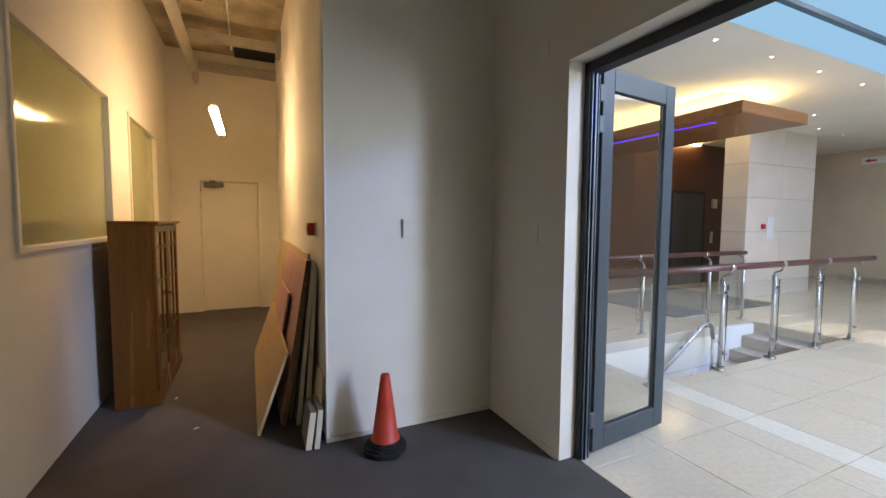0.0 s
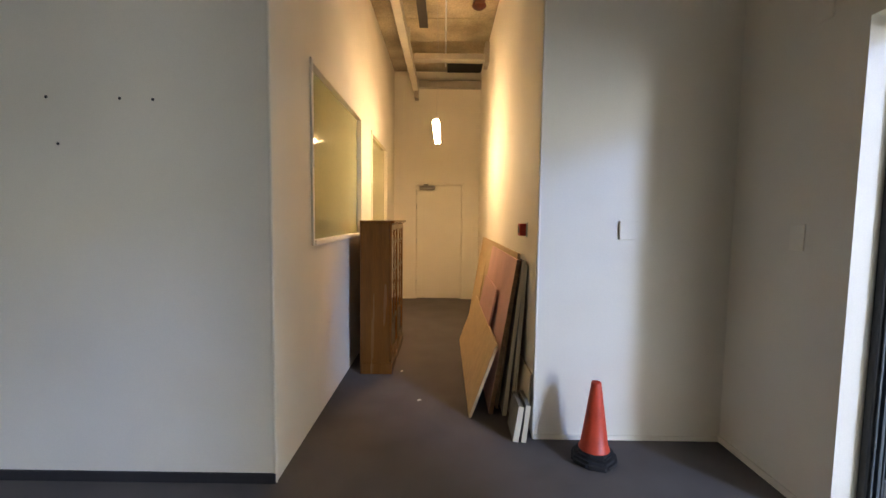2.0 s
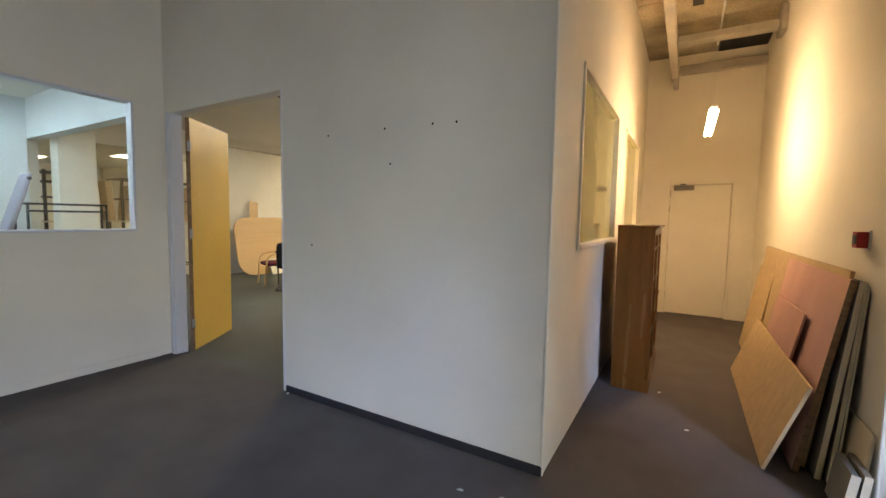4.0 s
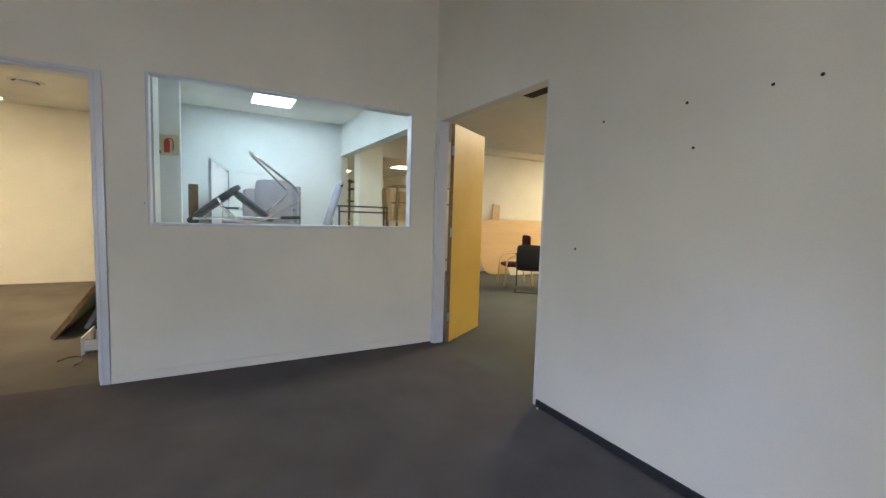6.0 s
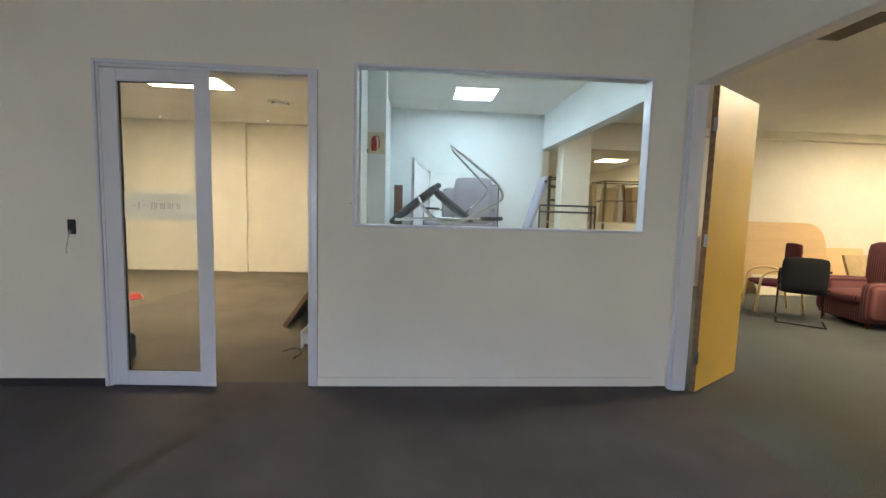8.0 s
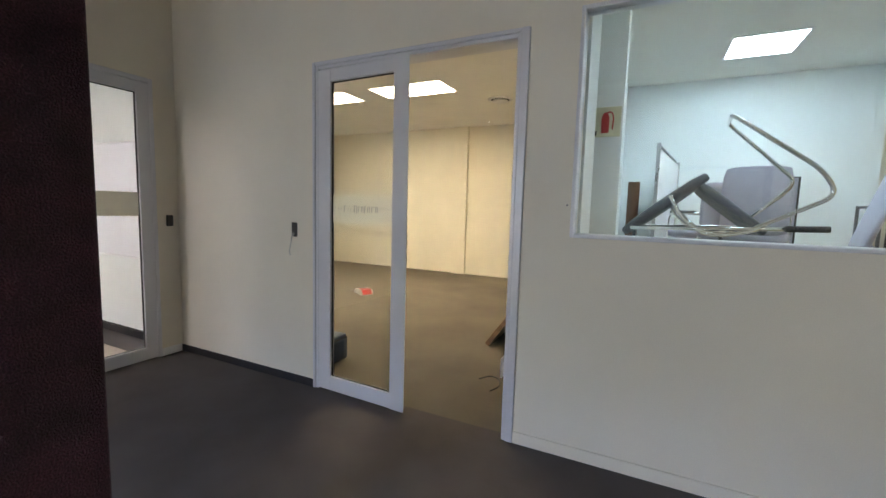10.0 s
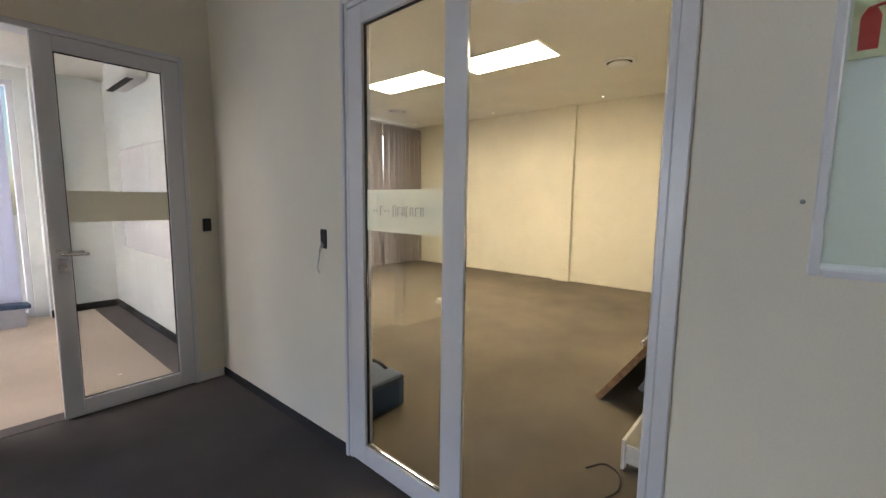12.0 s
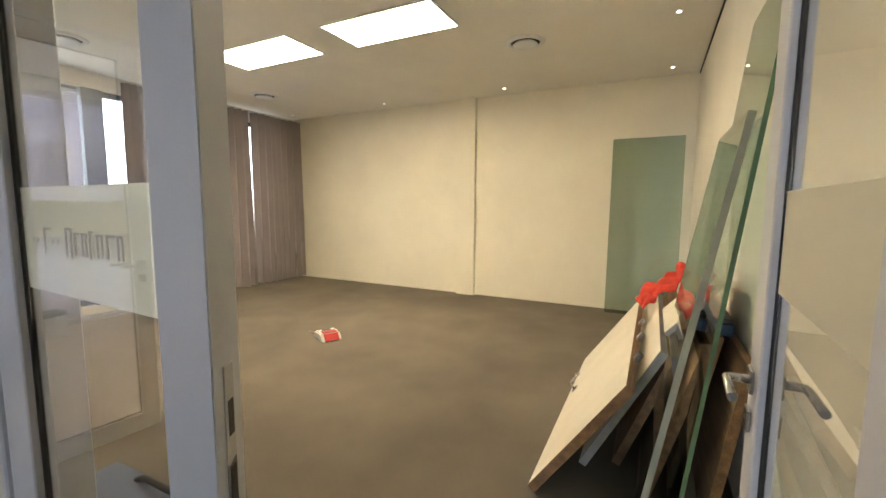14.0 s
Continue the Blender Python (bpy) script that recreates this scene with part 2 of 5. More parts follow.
# ---- mesh helpers ----


def add_box(bm, lo, hi, bevel=0.0, seg=1, m=None):
    c = Matrix.Translation([(l + h) / 2 for l, h in zip(lo, hi)]) @ Matrix.Diagonal((*[h - l for l, h in zip(lo, hi)], 1))
    vs = bmesh.ops.create_cube(bm, size=1, matrix=(m @ c) if m else c)["verts"]
    if bevel:
        es = list({e for v in vs for e in v.link_edges})
        bmesh.ops.bevel(bm, geom=es, offset=bevel, segments=seg, affect='EDGES', profile=0.6)
    return bm


def boxes(*items, bevel=0.0, seg=1):
    bm = bmesh.new()
    for lo, hi in items:
        add_box(bm, lo, hi, bevel, seg)
    return bm


def tube(points, r, seg=10, closed=False, bm=None):
    bm = bm or bmesh.new()
    pts = [Vector(p) for p in points]
    n = len(pts)
    rings, up = [], None
    for i, p in enumerate(pts):
        a = pts[i - 1] if (i or closed) else p
        b = pts[(i + 1) % n] if (i < n - 1 or closed) else p
        d = (b - a).normalized()
        if up is None:
            up = Vector((0, 0, 1)) if abs(d.z) < 0.9 else Vector((1, 0, 0))
        side = d.cross(up).normalized()
        up = side.cross(d).normalized()
        rings.append([bm.verts.new(p + r * (side * math.cos(k * 2 * math.pi / seg) + up * math.sin(k * 2 * math.pi / seg))) for k in range(seg)])
    for i in range(n if closed else n - 1):
        q, s = rings[i], rings[(i + 1) % n]
        for k in range(seg):
            f = bm.faces.new((q[k], q[(k + 1) % seg], s[(k + 1) % seg], s[k]))
            f.smooth = True
    if not closed:
        bm.faces.new(rings[0][::-1])
        bm.faces.new(rings[-1])
    bmesh.ops.recalc_face_normals(bm, faces=bm.faces)
    return bm


def fillet(points, r, n=5, closed=False):
    """Round the corners of a polyline."""
    pts = [Vector(p) for p in points]
    out = []
    for i, p in enumerate(pts):
        if not closed and i in (0, len(pts) - 1):
            out.append(p)
            continue
        a, b = pts[i - 1], pts[(i + 1) % len(pts)]
        da, db = (a - p), (b - p)
        q = min(r, da.length * 0.49, db.length * 0.49)
        s, e = p + da.normalized() * q, p + db.normalized() * q
        for k in range(n + 1):
            t = k / n
            out.append((1 - t) ** 2 * s + 2 * t * (1 - t) * p + t * t * e)
    return out


def lathe(profile, seg=28, center=(0, 0, 0), axis=None):
    bm = bmesh.new()
    rings = []
    for r, z in profile:
        rings.append([bm.verts.new((center[0] + r * math.cos(k * 2 * math.pi / seg), center[1] + r * math.sin(k * 2 * math.pi / seg), center[2] + z)) for k in range(seg)])
    for a, b in zip(rings, rings[1:]):
        for k in range(seg):
            bm.faces.new((a[k], a[(k + 1) % seg], b[(k + 1) % seg], b[k])).smooth = True
    bm.faces.new(rings[0][::-1])
    bm.faces.new(rings[-1])
    bmesh.ops.recalc_face_normals(bm, faces=bm.faces)
    return bm


def prism(outline, lo, hi, plane='xz', bevel=0.0):
    """A flat outline pulled to a thickness: the outline lies in the named plane, lo..hi along the third axis."""
    bm = bmesh.new()
    third = ({0, 1, 2} - {'xyz'.index(c) for c in plane}).pop()
    ia, ib = ('xyz'.index(c) for c in plane)
    def vert(p, d):
        co = [0, 0, 0]
        co[ia], co[ib], co[third] = p[0], p[1], d
        return bm.verts.new(co)
    a, b = [vert(p, lo) for p in outline], [vert(p, hi) for p in outline]
    bm.faces.new(a)
    bm.faces.new(b[::-1])
    for k in range(len(a)):
        bm.faces.new((a[k - 1], a[k], b[k], b[k - 1]))
    bmesh.ops.recalc_face_normals(bm, faces=bm.faces)
    if bevel:
        bmesh.ops.bevel(bm, geom=list(bm.edges), offset=bevel, segments=2, affect='EDGES')
    return bm


def puff(lo, hi, bevel, bulge=0.0, cuts=6):
    """A cushion: a rounded box whose broad faces swell."""
    bm = boxes((lo, hi))
    bmesh.ops.subdivide_edges(bm, edges=bm.edges, cuts=cuts, use_grid_fill=True)
    c = Vector([(l + h) / 2 for l, h in zip(lo, hi)])
    s = Vector([(h - l) / 2 for l, h in zip(lo, hi)])
    for v in bm.verts:
        u = Vector([(v.co[i] - c[i]) / s[i] for i in range(3)])
        inner = Vector([max(-s[i] + bevel, min(s[i] - bevel, v.co[i] - c[i])) for i in range(3)])
        d = (v.co - c) - inner
        if d.length > 1e-6:
            d = d.normalized() * bevel
        co = inner + d
        for i in range(3):
            j, k = (i + 1) % 3, (i + 2) % 3
            co[i] += bulge * u[i] * (1 - u[j] ** 2) * (1 - u[k] ** 2)
        v.co = c + co
    for f in bm.faces:
        f.smooth = True
    return bm


def link(name, bm, material, smooth=False):
    me = bpy.data.meshes.new(name)
    bm.to_mesh(me)
    bm.free()
    me.materials.append(material)
    return new(name, me)


def part(name, bm, material, parent, label=""):
    ob = link(name, bm, material)
    ob.parent = parent
    if label:
        ob["label"] = label
    return ob


def thing(name, label, category, m=None, group=""):
    ob = tagged(new(name), label, category, group)
    ob.empty_display_size = 0.1
    if m is not None:
        ob.matrix_world = m
    return ob


def fixed(name, bm, material, label="", category=""):
    return tagged(link(name, bm, material), label, category, kind="structure")


def pane(name, bm, material, parent=None, label=""):
    ob = part(name, bm, material, parent, label) if parent else link(name, bm, material)
    ob.visible_shadow = False
    return ob


# ---- structure: walls, floors and ceilings ----
H = 4.0


def wall(name, across, d0, d1, u0, u1, z1, holes, material, label):
    """One connected wall, d0..d1 thick across the named axis, u0..u1 long, with openings (ua, ub, za, zb) through it."""
    us = sorted({u0, u1, *[h[0] for h in holes], *[h[1] for h in holes]})
    zs = sorted({0.0, z1, *[h[2] for h in holes], *[h[3] for h in holes]})
    def solid(i, k):
        if not (0 <= i < len(us) - 1 and 0 <= k < len(zs) - 1):
            return False
        u, z = (us[i] + us[i + 1]) / 2, (zs[k] + zs[k + 1]) / 2
        return not any(h[0] < u < h[1] and h[2] < z < h[3] for h in holes)
    bm = bmesh.new()
    cache = {}
    def vert(i, k, d):
        if (i, k, d) not in cache:
            cache[i, k, d] = bm.verts.new((d, us[i], zs[k]) if across == 'x' else (us[i], d, zs[k]))
        return cache[i, k, d]
    for i in range(len(us) - 1):
        for k in range(len(zs) - 1):
            if not solid(i, k):
                continue
            for d in (d0, d1):
                bm.faces.new((vert(i, k, d), vert(i + 1, k, d), vert(i + 1, k + 1, d), vert(i, k + 1, d)))
            for di, dk, p, q in ((-1, 0, (i, k), (i, k + 1)), (1, 0, (i + 1, k), (i + 1, k + 1)), (0, -1, (i, k), (i + 1, k)), (0, 1, (i, k + 1), (i + 1, k + 1))):
                if not solid(i + di, k + dk):
                    bm.faces.new((vert(*p, d0), vert(*q, d0), vert(*q, d1), vert(*p, d1)))
    bmesh.ops.recalc_face_normals(bm, faces=bm.faces)
    return fixed(name, bm, material, label, "wall")


wall("wall_window_side", 'x', -5.09, -5.0, -4.27, 2.15, H, [(-2.44, -0.905, 0.0, 2.44), (-0.57, 1.74, 1.30, 2.50)], M_WALL, "warm white plastered partition with a window and a door opening")
wall("wall_grey", 'y', 2.03, 2.15, -5.0, -1.05, H, [(-4.93, -3.235, 0.0, 2.455)], M_WALL, "pale plastered partition with screw holes and a tall doorway")
wall("wall_corridor_left", 'x', -1.17, -1.05, 2.15, 7.287, H, [(2.69, 4.33, 1.27, 2.49), (4.98, 6.32, 1.27, 2.50)], M_WALL, "cream corridor wall with two glazed openings")
wall("wall_corridor_end", 'y', 7.287, 7.42, -1.17, 0.58, H, [(-0.65, 0.155, 0.0, 2.04)], M_WALL, "cream end wall of the corridor")
wall("wall_behind_door", 'y', 7.422, 7.45, -1.0, 0.5, 2.4, [], M_WALL, "plain wall behind the end door")
wall("wall_corridor_right", 'x', 0.46, 0.58, 2.53, 7.287, H, [], M_WALL, "plastered corridor wall")
wall("wall_alcove", 'y', 2.53, 2.65, 0.58, 1.85, H, [], M_WALL, "plastered back wall of the alcove")
# second opening and the pier between are unseen, added to shape the daylight
wall("wall_east", 'x', 1.7, 1.85, -4.27, 2.53, H, [(-4.0, -0.45, 0.0, 2.36), (0.34, 1.742, 0.0, 2.36)], M_WALL, "plastered wall with a tall atrium opening and an added second one")
wall("wall_south", 'y', -4.27, -4.13, -5.0, 1.7, H, [(-4.78, -3.24, 0.0, 2.43)], M_WALL, "plastered wall with a glazed doorway")
fixed("ceiling", boxes(((-5.14, -4.27, H + 0.02), (1.85, 7.42, H + 0.15)), *[((-5.14, 7.42 - 0.69 * (k + 1) + 0.012, H), (1.85, 7.42 - 0.69 * k, H + 0.02)) for k in range(16)]), M_SLAB, "bare stained concrete slab", "ceiling")
fixed("floor", boxes(((-5.07, -4.2, -0.1), (1.815, 2.09, 0)), ((-1.17, 2.09, -0.1), (1.7, 7.42, 0))), M_CARPET, "dark charcoal loop pile carpet", "floor")

# carpet room
fixed("wall_room_west", boxes(((-11.1, -7.9, 0), (-10.95, -0.57, 3.3)), ((-10.95, -4.03, 0), (-10.87, -3.73, 3.165))), M_WALL_ROOM, "cream wall with a shallow pilaster", "wall")
fixed("wall_room_north", boxes(((-10.95, -0.70, 0), (-5.14, -0.57, 3.3))), M_WALL_ROOM, "cream partition wall", "wall")
fixed("wall_room_east", boxes(((-5.14, -7.9, 0), (-5.0, -4.27, H))), M_WALL_ROOM, "cream partition between two rooms", "wall")
wall("wall_room_south", 'y', -7.9, -7.75, -10.95, -5.14, 3.3, [(-10.6, -5.7, 0.12, 2.95)], M_WALL_ROOM, "outer wall with a long window")
fixed("ceiling_room", boxes(((-11.1, -7.9, 3.165), (-5.14, -0.60, 3.3))), M_CEIL, "flat white plasterboard ceiling", "ceiling")
fixed("floor_room", boxes(((-11.1, -7.9, -0.1), (-5.07, -0.57, 0))), M_CARPET_ROOM, "brown grey loop pile carpet with worn patches", "floor")

# store behind the window
fixed("wall_store_west", boxes(((-8.84, -0.57, 0), (-8.72, 2.0, 3.2))), M_WALL_STORE, "cool white wall", "wall")
fixed("wall_store_south", boxes(((-8.72, -0.566, 0), (-5.14, -0.55, 3.2)), ((-5.72, -0.55, 0), (-5.56, -0.385, 3.075))), M_WALL_STORE, "cool white wall with a pier", "wall")
fixed("wall_store_bulkhead", boxes(((-8.84, 2.0, 2.5), (-5.14, 2.15, 3.2))), M_WALL_STORE, "white dropped bulkhead", "wall")
fixed("column", boxes(((-8.56, 2.2, 0), (-8.28, 2.66, 3.1)), bevel=0.008), M_WALL_ROOM, "square plastered column", "column")
fixed("ceiling_store", boxes(((-8.84, -0.57, 3.075), (-5.14, 2.0, 3.2))), M_CEIL, "white plasterboard ceiling", "ceiling")
fixed("floor_store", boxes(((-8.84, -0.57, -0.1), (-5.07, 2.09, 0))), M_CARPET, "dark carpet", "floor")

# open office
fixed("wall_office_west", boxes(((-10.1, 5.37, 0), (-10.0, 10.5, 3.3))), M_WALL_ROOM, "cream wall", "wall")
fixed("beam_office", boxes(((-10.0, 5.37, 3.06), (-9.82, 10.5, 3.22))), M_WALL_ROOM, "boxed cream beam", "beam")
fixed("wall_office_bay_north", boxes(((-15.0, 5.25, 0), (-10.0, 5.37, 3.3))), M_WALL_ROOM, "cream wall", "wall")
fixed("wall_office_bay", boxes(((-15.1, 2.0, 0), (-15.0, 5.37, 3.3))), M_WALL_ROOM, "cream end wall of the office bay", "wall")
fixed("ceiling_office_bay", boxes(((-15.0, 2.15, 2.7), (-9.7, 5.25, 3.3))), M_CEIL, "lowered off-white ceiling", "ceiling")
fixed("wall_office_north", boxes(((-10.1, 10.5, 0), (-1.17, 10.6, 3.3))), M_WALL_ROOM, "cream wall", "wall")
fixed("wall_office_south", boxes(((-15.0, 2.0, 0), (-8.84, 2.15, 3.3))), M_WALL_ROOM, "cream wall", "wall")
fixed("wall_office_east", boxes(((-1.45, 2.15, 0), (-1.33, 10.5, 3.3))), M_WALL_ROOM, "cream wall", "wall")
fixed("ceiling_office", boxes(((-10.1, 2.15, 3.22), (-1.17, 10.5, 3.4))), M_CEIL, "flat off-white ceiling", "ceiling")
fixed("floor_office", boxes(((-15.1, 2.09, -0.1), (-1.17, 10.5, 0))), M_CARPET_GREEN, "grey green loop pile carpet", "floor")

# meeting room to the south
wall("wall_meeting_south", 'y', -7.65, -7.5, -5.0, -1.0, H, [(-4.18, -2.5, 0.0, 2.75)], M_WALL_STORE, "white outer wall with a tall window")
fixed("wall_meeting_pier", boxes(((-4.5, -7.5, 0), (-4.30, -7.32, 2.9))), M_WALL_STORE, "white wall pier", "wall")
fixed("wall_meeting_east", boxes(((-1.15, -7.5, 0), (-1.0, -4.27, H))), M_WALL_STORE, "white wall", "wall")
fixed("wall_meeting_west", boxes(((-5.0, -7.5, 0), (-4.985, -4.27, 2.9))), M_WALL_STORE, "white wall lining", "wall")
fixed("ceiling_meeting", boxes(((-5.0, -7.65, 2.9), (-1.0, -4.27, 3.05))), M_CEIL, "white ceiling", "ceiling")
fixed("floor_meeting", boxes(((-5.0, -7.65, -0.1), (-1.0, -4.2, 0))), M_CARPET_BEIGE, "pale beige carpet", "floor")
fixed("floor_border", boxes(((-4.97, -7.48, 0), (-4.72, -4.28, 0.004)), ((-4.78, -4.27, 0), (-3.24, -4.14, 0.006))), M_CARPET, "dark carpet border strip", "floor")

# atrium
fixed("atrium_base", boxes(((1.815, -4.4, -0.12), (3.35, 9, -0.012)), ((3.35, -4.4, -0.12), (14, 2.36, -0.012)), ((3.35, 3.42, -0.12), (14, 9, -0.012)), ((6.75, 2.36, -0.12), (14, 3.42, -0.012))), M_GROUT, "grout bed under the tiles", "floor")
wall("wall_atrium_far", 'x', 14.0, 14.2, -4.4, 9.0, 5.0, [], M_ATRIUM, "beige wall at the far end of the atrium")
wall("wall_atrium_south", 'y', -4.6, -4.4, 1.85, 14.0, 5.0, [(5.5, 9.5, 0.3, 4.62)], M_ATRIUM, "beige atrium wall with an added facade opening")
fixed("wall_atrium_north", boxes(((1.85, 8.8, 0), (14.0, 9, 3.3))), M_ATRIUM, "pale atrium wall", "wall")
fixed("ceiling_atrium", boxes(((1.85, 2.321, 3.3), (14.0, 9, 3.36)), ((1.85, -4.4, 4.7), (14.0, -2.9, 4.9))), M_CEIL, "white soffit beside the roof light", "ceiling")
fixed("skylight_backdrop", boxes(((1.85, -2.9, 4.95), (14.0, 2.45, 4.97)), ((1.85, 2.30, 3.297), (14.0, 2.32, 4.95))), M_SKYPANE, "pale blue sky above the glass roof", "sky")
sk = thing("roof_glazing_frame", "dark aluminium glazing bars under the glass roof", "skylight")
sk["kind"] = "structure"
part("glazing_bar", boxes(((1.85, 2.23, 3.60), (14.0, 2.29, 3.66)), bevel=0.006), M_GREYFRAME, sk)
for yy in (1.75, 0.1, -1.5):
    part("glazing_bar", boxes(((1.85, yy, 4.66), (14.0, yy + 0.07, 4.8)), bevel=0.006), M_GREYFRAME, sk)
for xx in (4.4, 7.2, 10.0):
    part("glazing_bar", boxes(((xx, -2.9, 4.8), (xx + 0.05, 2.3, 4.86)), bevel=0.006), M_GREYFRAME, sk)

# no real recess here: the gap's shade is put in as a black strip
fixed("trim_gap_shade", boxes(((-10.95, -0.712, 3.145), (-5.14, -0.7005, 3.1645))), M_BLACK, "black strip standing in for the shade between ceiling and wall", "trim")

# skirtings, frames
fixed("baseboard_window_wall", boxes(((-5.0, -0.857, 0), (-4.985, 1.93, 0.075)), bevel=0.004), M_WALL, "low painted skirting", "skirting")
fixed("baseboard_dark_west", boxes(((-5.0, -4.13, 0), (-4.988, -2.47, 0.06))), M_SKIRT_DARK, "black carpet skirting", "skirting")
fixed("baseboard_dark_north", boxes(((-3.2, 2.018, 0), (-1.05, 2.03, 0.055))), M_SKIRT_DARK, "black carpet skirting", "skirting")
fixed("baseboard_south", boxes(((-4.985, -4.13, 0), (-4.80, -4.115, 0.07)), bevel=0.003), M_WHITE, "short piece of white skirting", "skirting")
fixed("baseboard_alcove", boxes(((1.686, 1.76, 0), (1.70, 2.53, 0.04)), ((0.46, 2.518, 0), (1.686, 2.53, 0.03))), M_WALL, "low painted skirting", "skirting")
fixed("baseboard_room", boxes(((-10.95, -3.73, 0), (-10.94, -0.7, 0.05)), ((-10.95, -7.75, 0), (-10.94, -4.03, 0.05)), ((-10.87, -4.04, 0), (-10.86, -3.72, 0.06))), M_WALL_ROOM, "cream skirting", "skirting")
fixed("baseboard_meeting", boxes(((-4.985, -7.5, 0), (-4.97, -4.28, 0.09)), ((-4.97, -7.5, 0), (-4.5, -7.488, 0.09)), ((-4.5, -7.32, 0), (-4.3, -7.308, 0.09))), M_SKIRT_DARK, "dark grey skirting", "skirting")
fixed("trim_corner_bead", boxes(((-1.062, 2.024, 0), (-1.044, 2.042, H)), ((0.452, 2.522, 0), (0.468, 2.54, H)), bevel=0.005), M_WALL, "painted metal corner bead", "trim")


def window_frame(name, x0, x1, y0, y1, z0, z1, w, material, label, glazing=M_GLASS):
    """A glazed opening in a wall of constant x: frame, sill and pane."""
    t = thing(name, label, "window")
    t["kind"] = "structure"
    part("frame", boxes(((x0, y0, z0), (x1, y0 + w, z1)), ((x0, y1 - w, z0), (x1, y1, z1)), ((x0, y0 + w, z1 - w), (x1, y1 - w, z1)), bevel=0.004), material, t)
    part("sill", boxes(((x0 - 0.004, y0 + w, z0), (x1 + 0.012, y1 - w, z0 + w)), bevel=0.005), material, t)
    xm = (x0 + x1) / 2
    pane("pane", boxes(((xm - 0.004, y0 + w, z0 + w), (xm + 0.004, y1 - w, z1 - w))), glazing, t)
    return t


window_frame("window_1", -5.095, -4.985, -0.585, 1.755, 1.285, 2.515, 0.022, M_FRAME, "wide interior window in a thin pale frame")
for i, (ya, yb) in enumerate(((2.675, 4.345), (4.965, 6.335))):
    t = window_frame("window_%d" % (i + 2), -1.14, -1.035, ya, yb, 1.26, 2.51, 0.035, M_WALL, "cream framed interior window with yellow green reflective film", M_MIRRORFILM)
    # board is made up; its yellow green stands in for a lit room
    part("backing", boxes(((-1.166, ya + 0.03, 1.28), (-1.145, yb - 0.03, 2.49))), M_BACKING, t, "added board whose yellow green stands in for a lit room")
# unseen window, added to house the two facade lamps
w6 = thing("window_6", "unseen tall atrium facade window placed where the daylight comes from", "window")
w6["kind"] = "structure"
part("frame", boxes(((5.5, -4.55, 0.3), (5.56, -4.45, 4.62)), ((9.44, -4.55, 0.3), (9.5, -4.45, 4.62)), ((7.47, -4.55, 0.3), (7.53, -4.45, 4.62)), ((5.56, -4.55, 0.3), (7.47, -4.45, 0.36)), ((7.53, -4.55, 0.3), (9.44, -4.45, 0.36)), bevel=0.004), M_GREYFRAME, w6)
for x0, x1 in ((5.56, 7.47), (7.53, 9.44)):
    pane("pane", boxes(((x0, -4.51, 0.36), (x1, -4.5, 4.62))), M_GLASS, w6)

# ---- doors ----


def lever(parent, x, z, side, flip=1):
    """A square-rose lever handle with a lock escutcheon on one side of a leaf (local y = side)."""
    y0, y1 = sorted((side * 0.026, side * 0.034))
    h = part("handle", boxes(((x - 0.025, y0, z - 0.027), (x + 0.025, y1, z + 0.027)), bevel=0.002), M_STEEL, parent, "brushed steel lever handle")
    bm = tube(fillet([(x, side * 0.03, z), (x, side * 0.075, z), (x - flip * 0.125, side * 0.075, z)], 0.012), 0.0095, 10)
    part("lever", bm, M_STEEL, h)
    part("escutcheon", boxes(((x - 0.022, y0, z - 0.115), (x + 0.022, y1, z - 0.065)), bevel=0.002), M_STEEL, h)


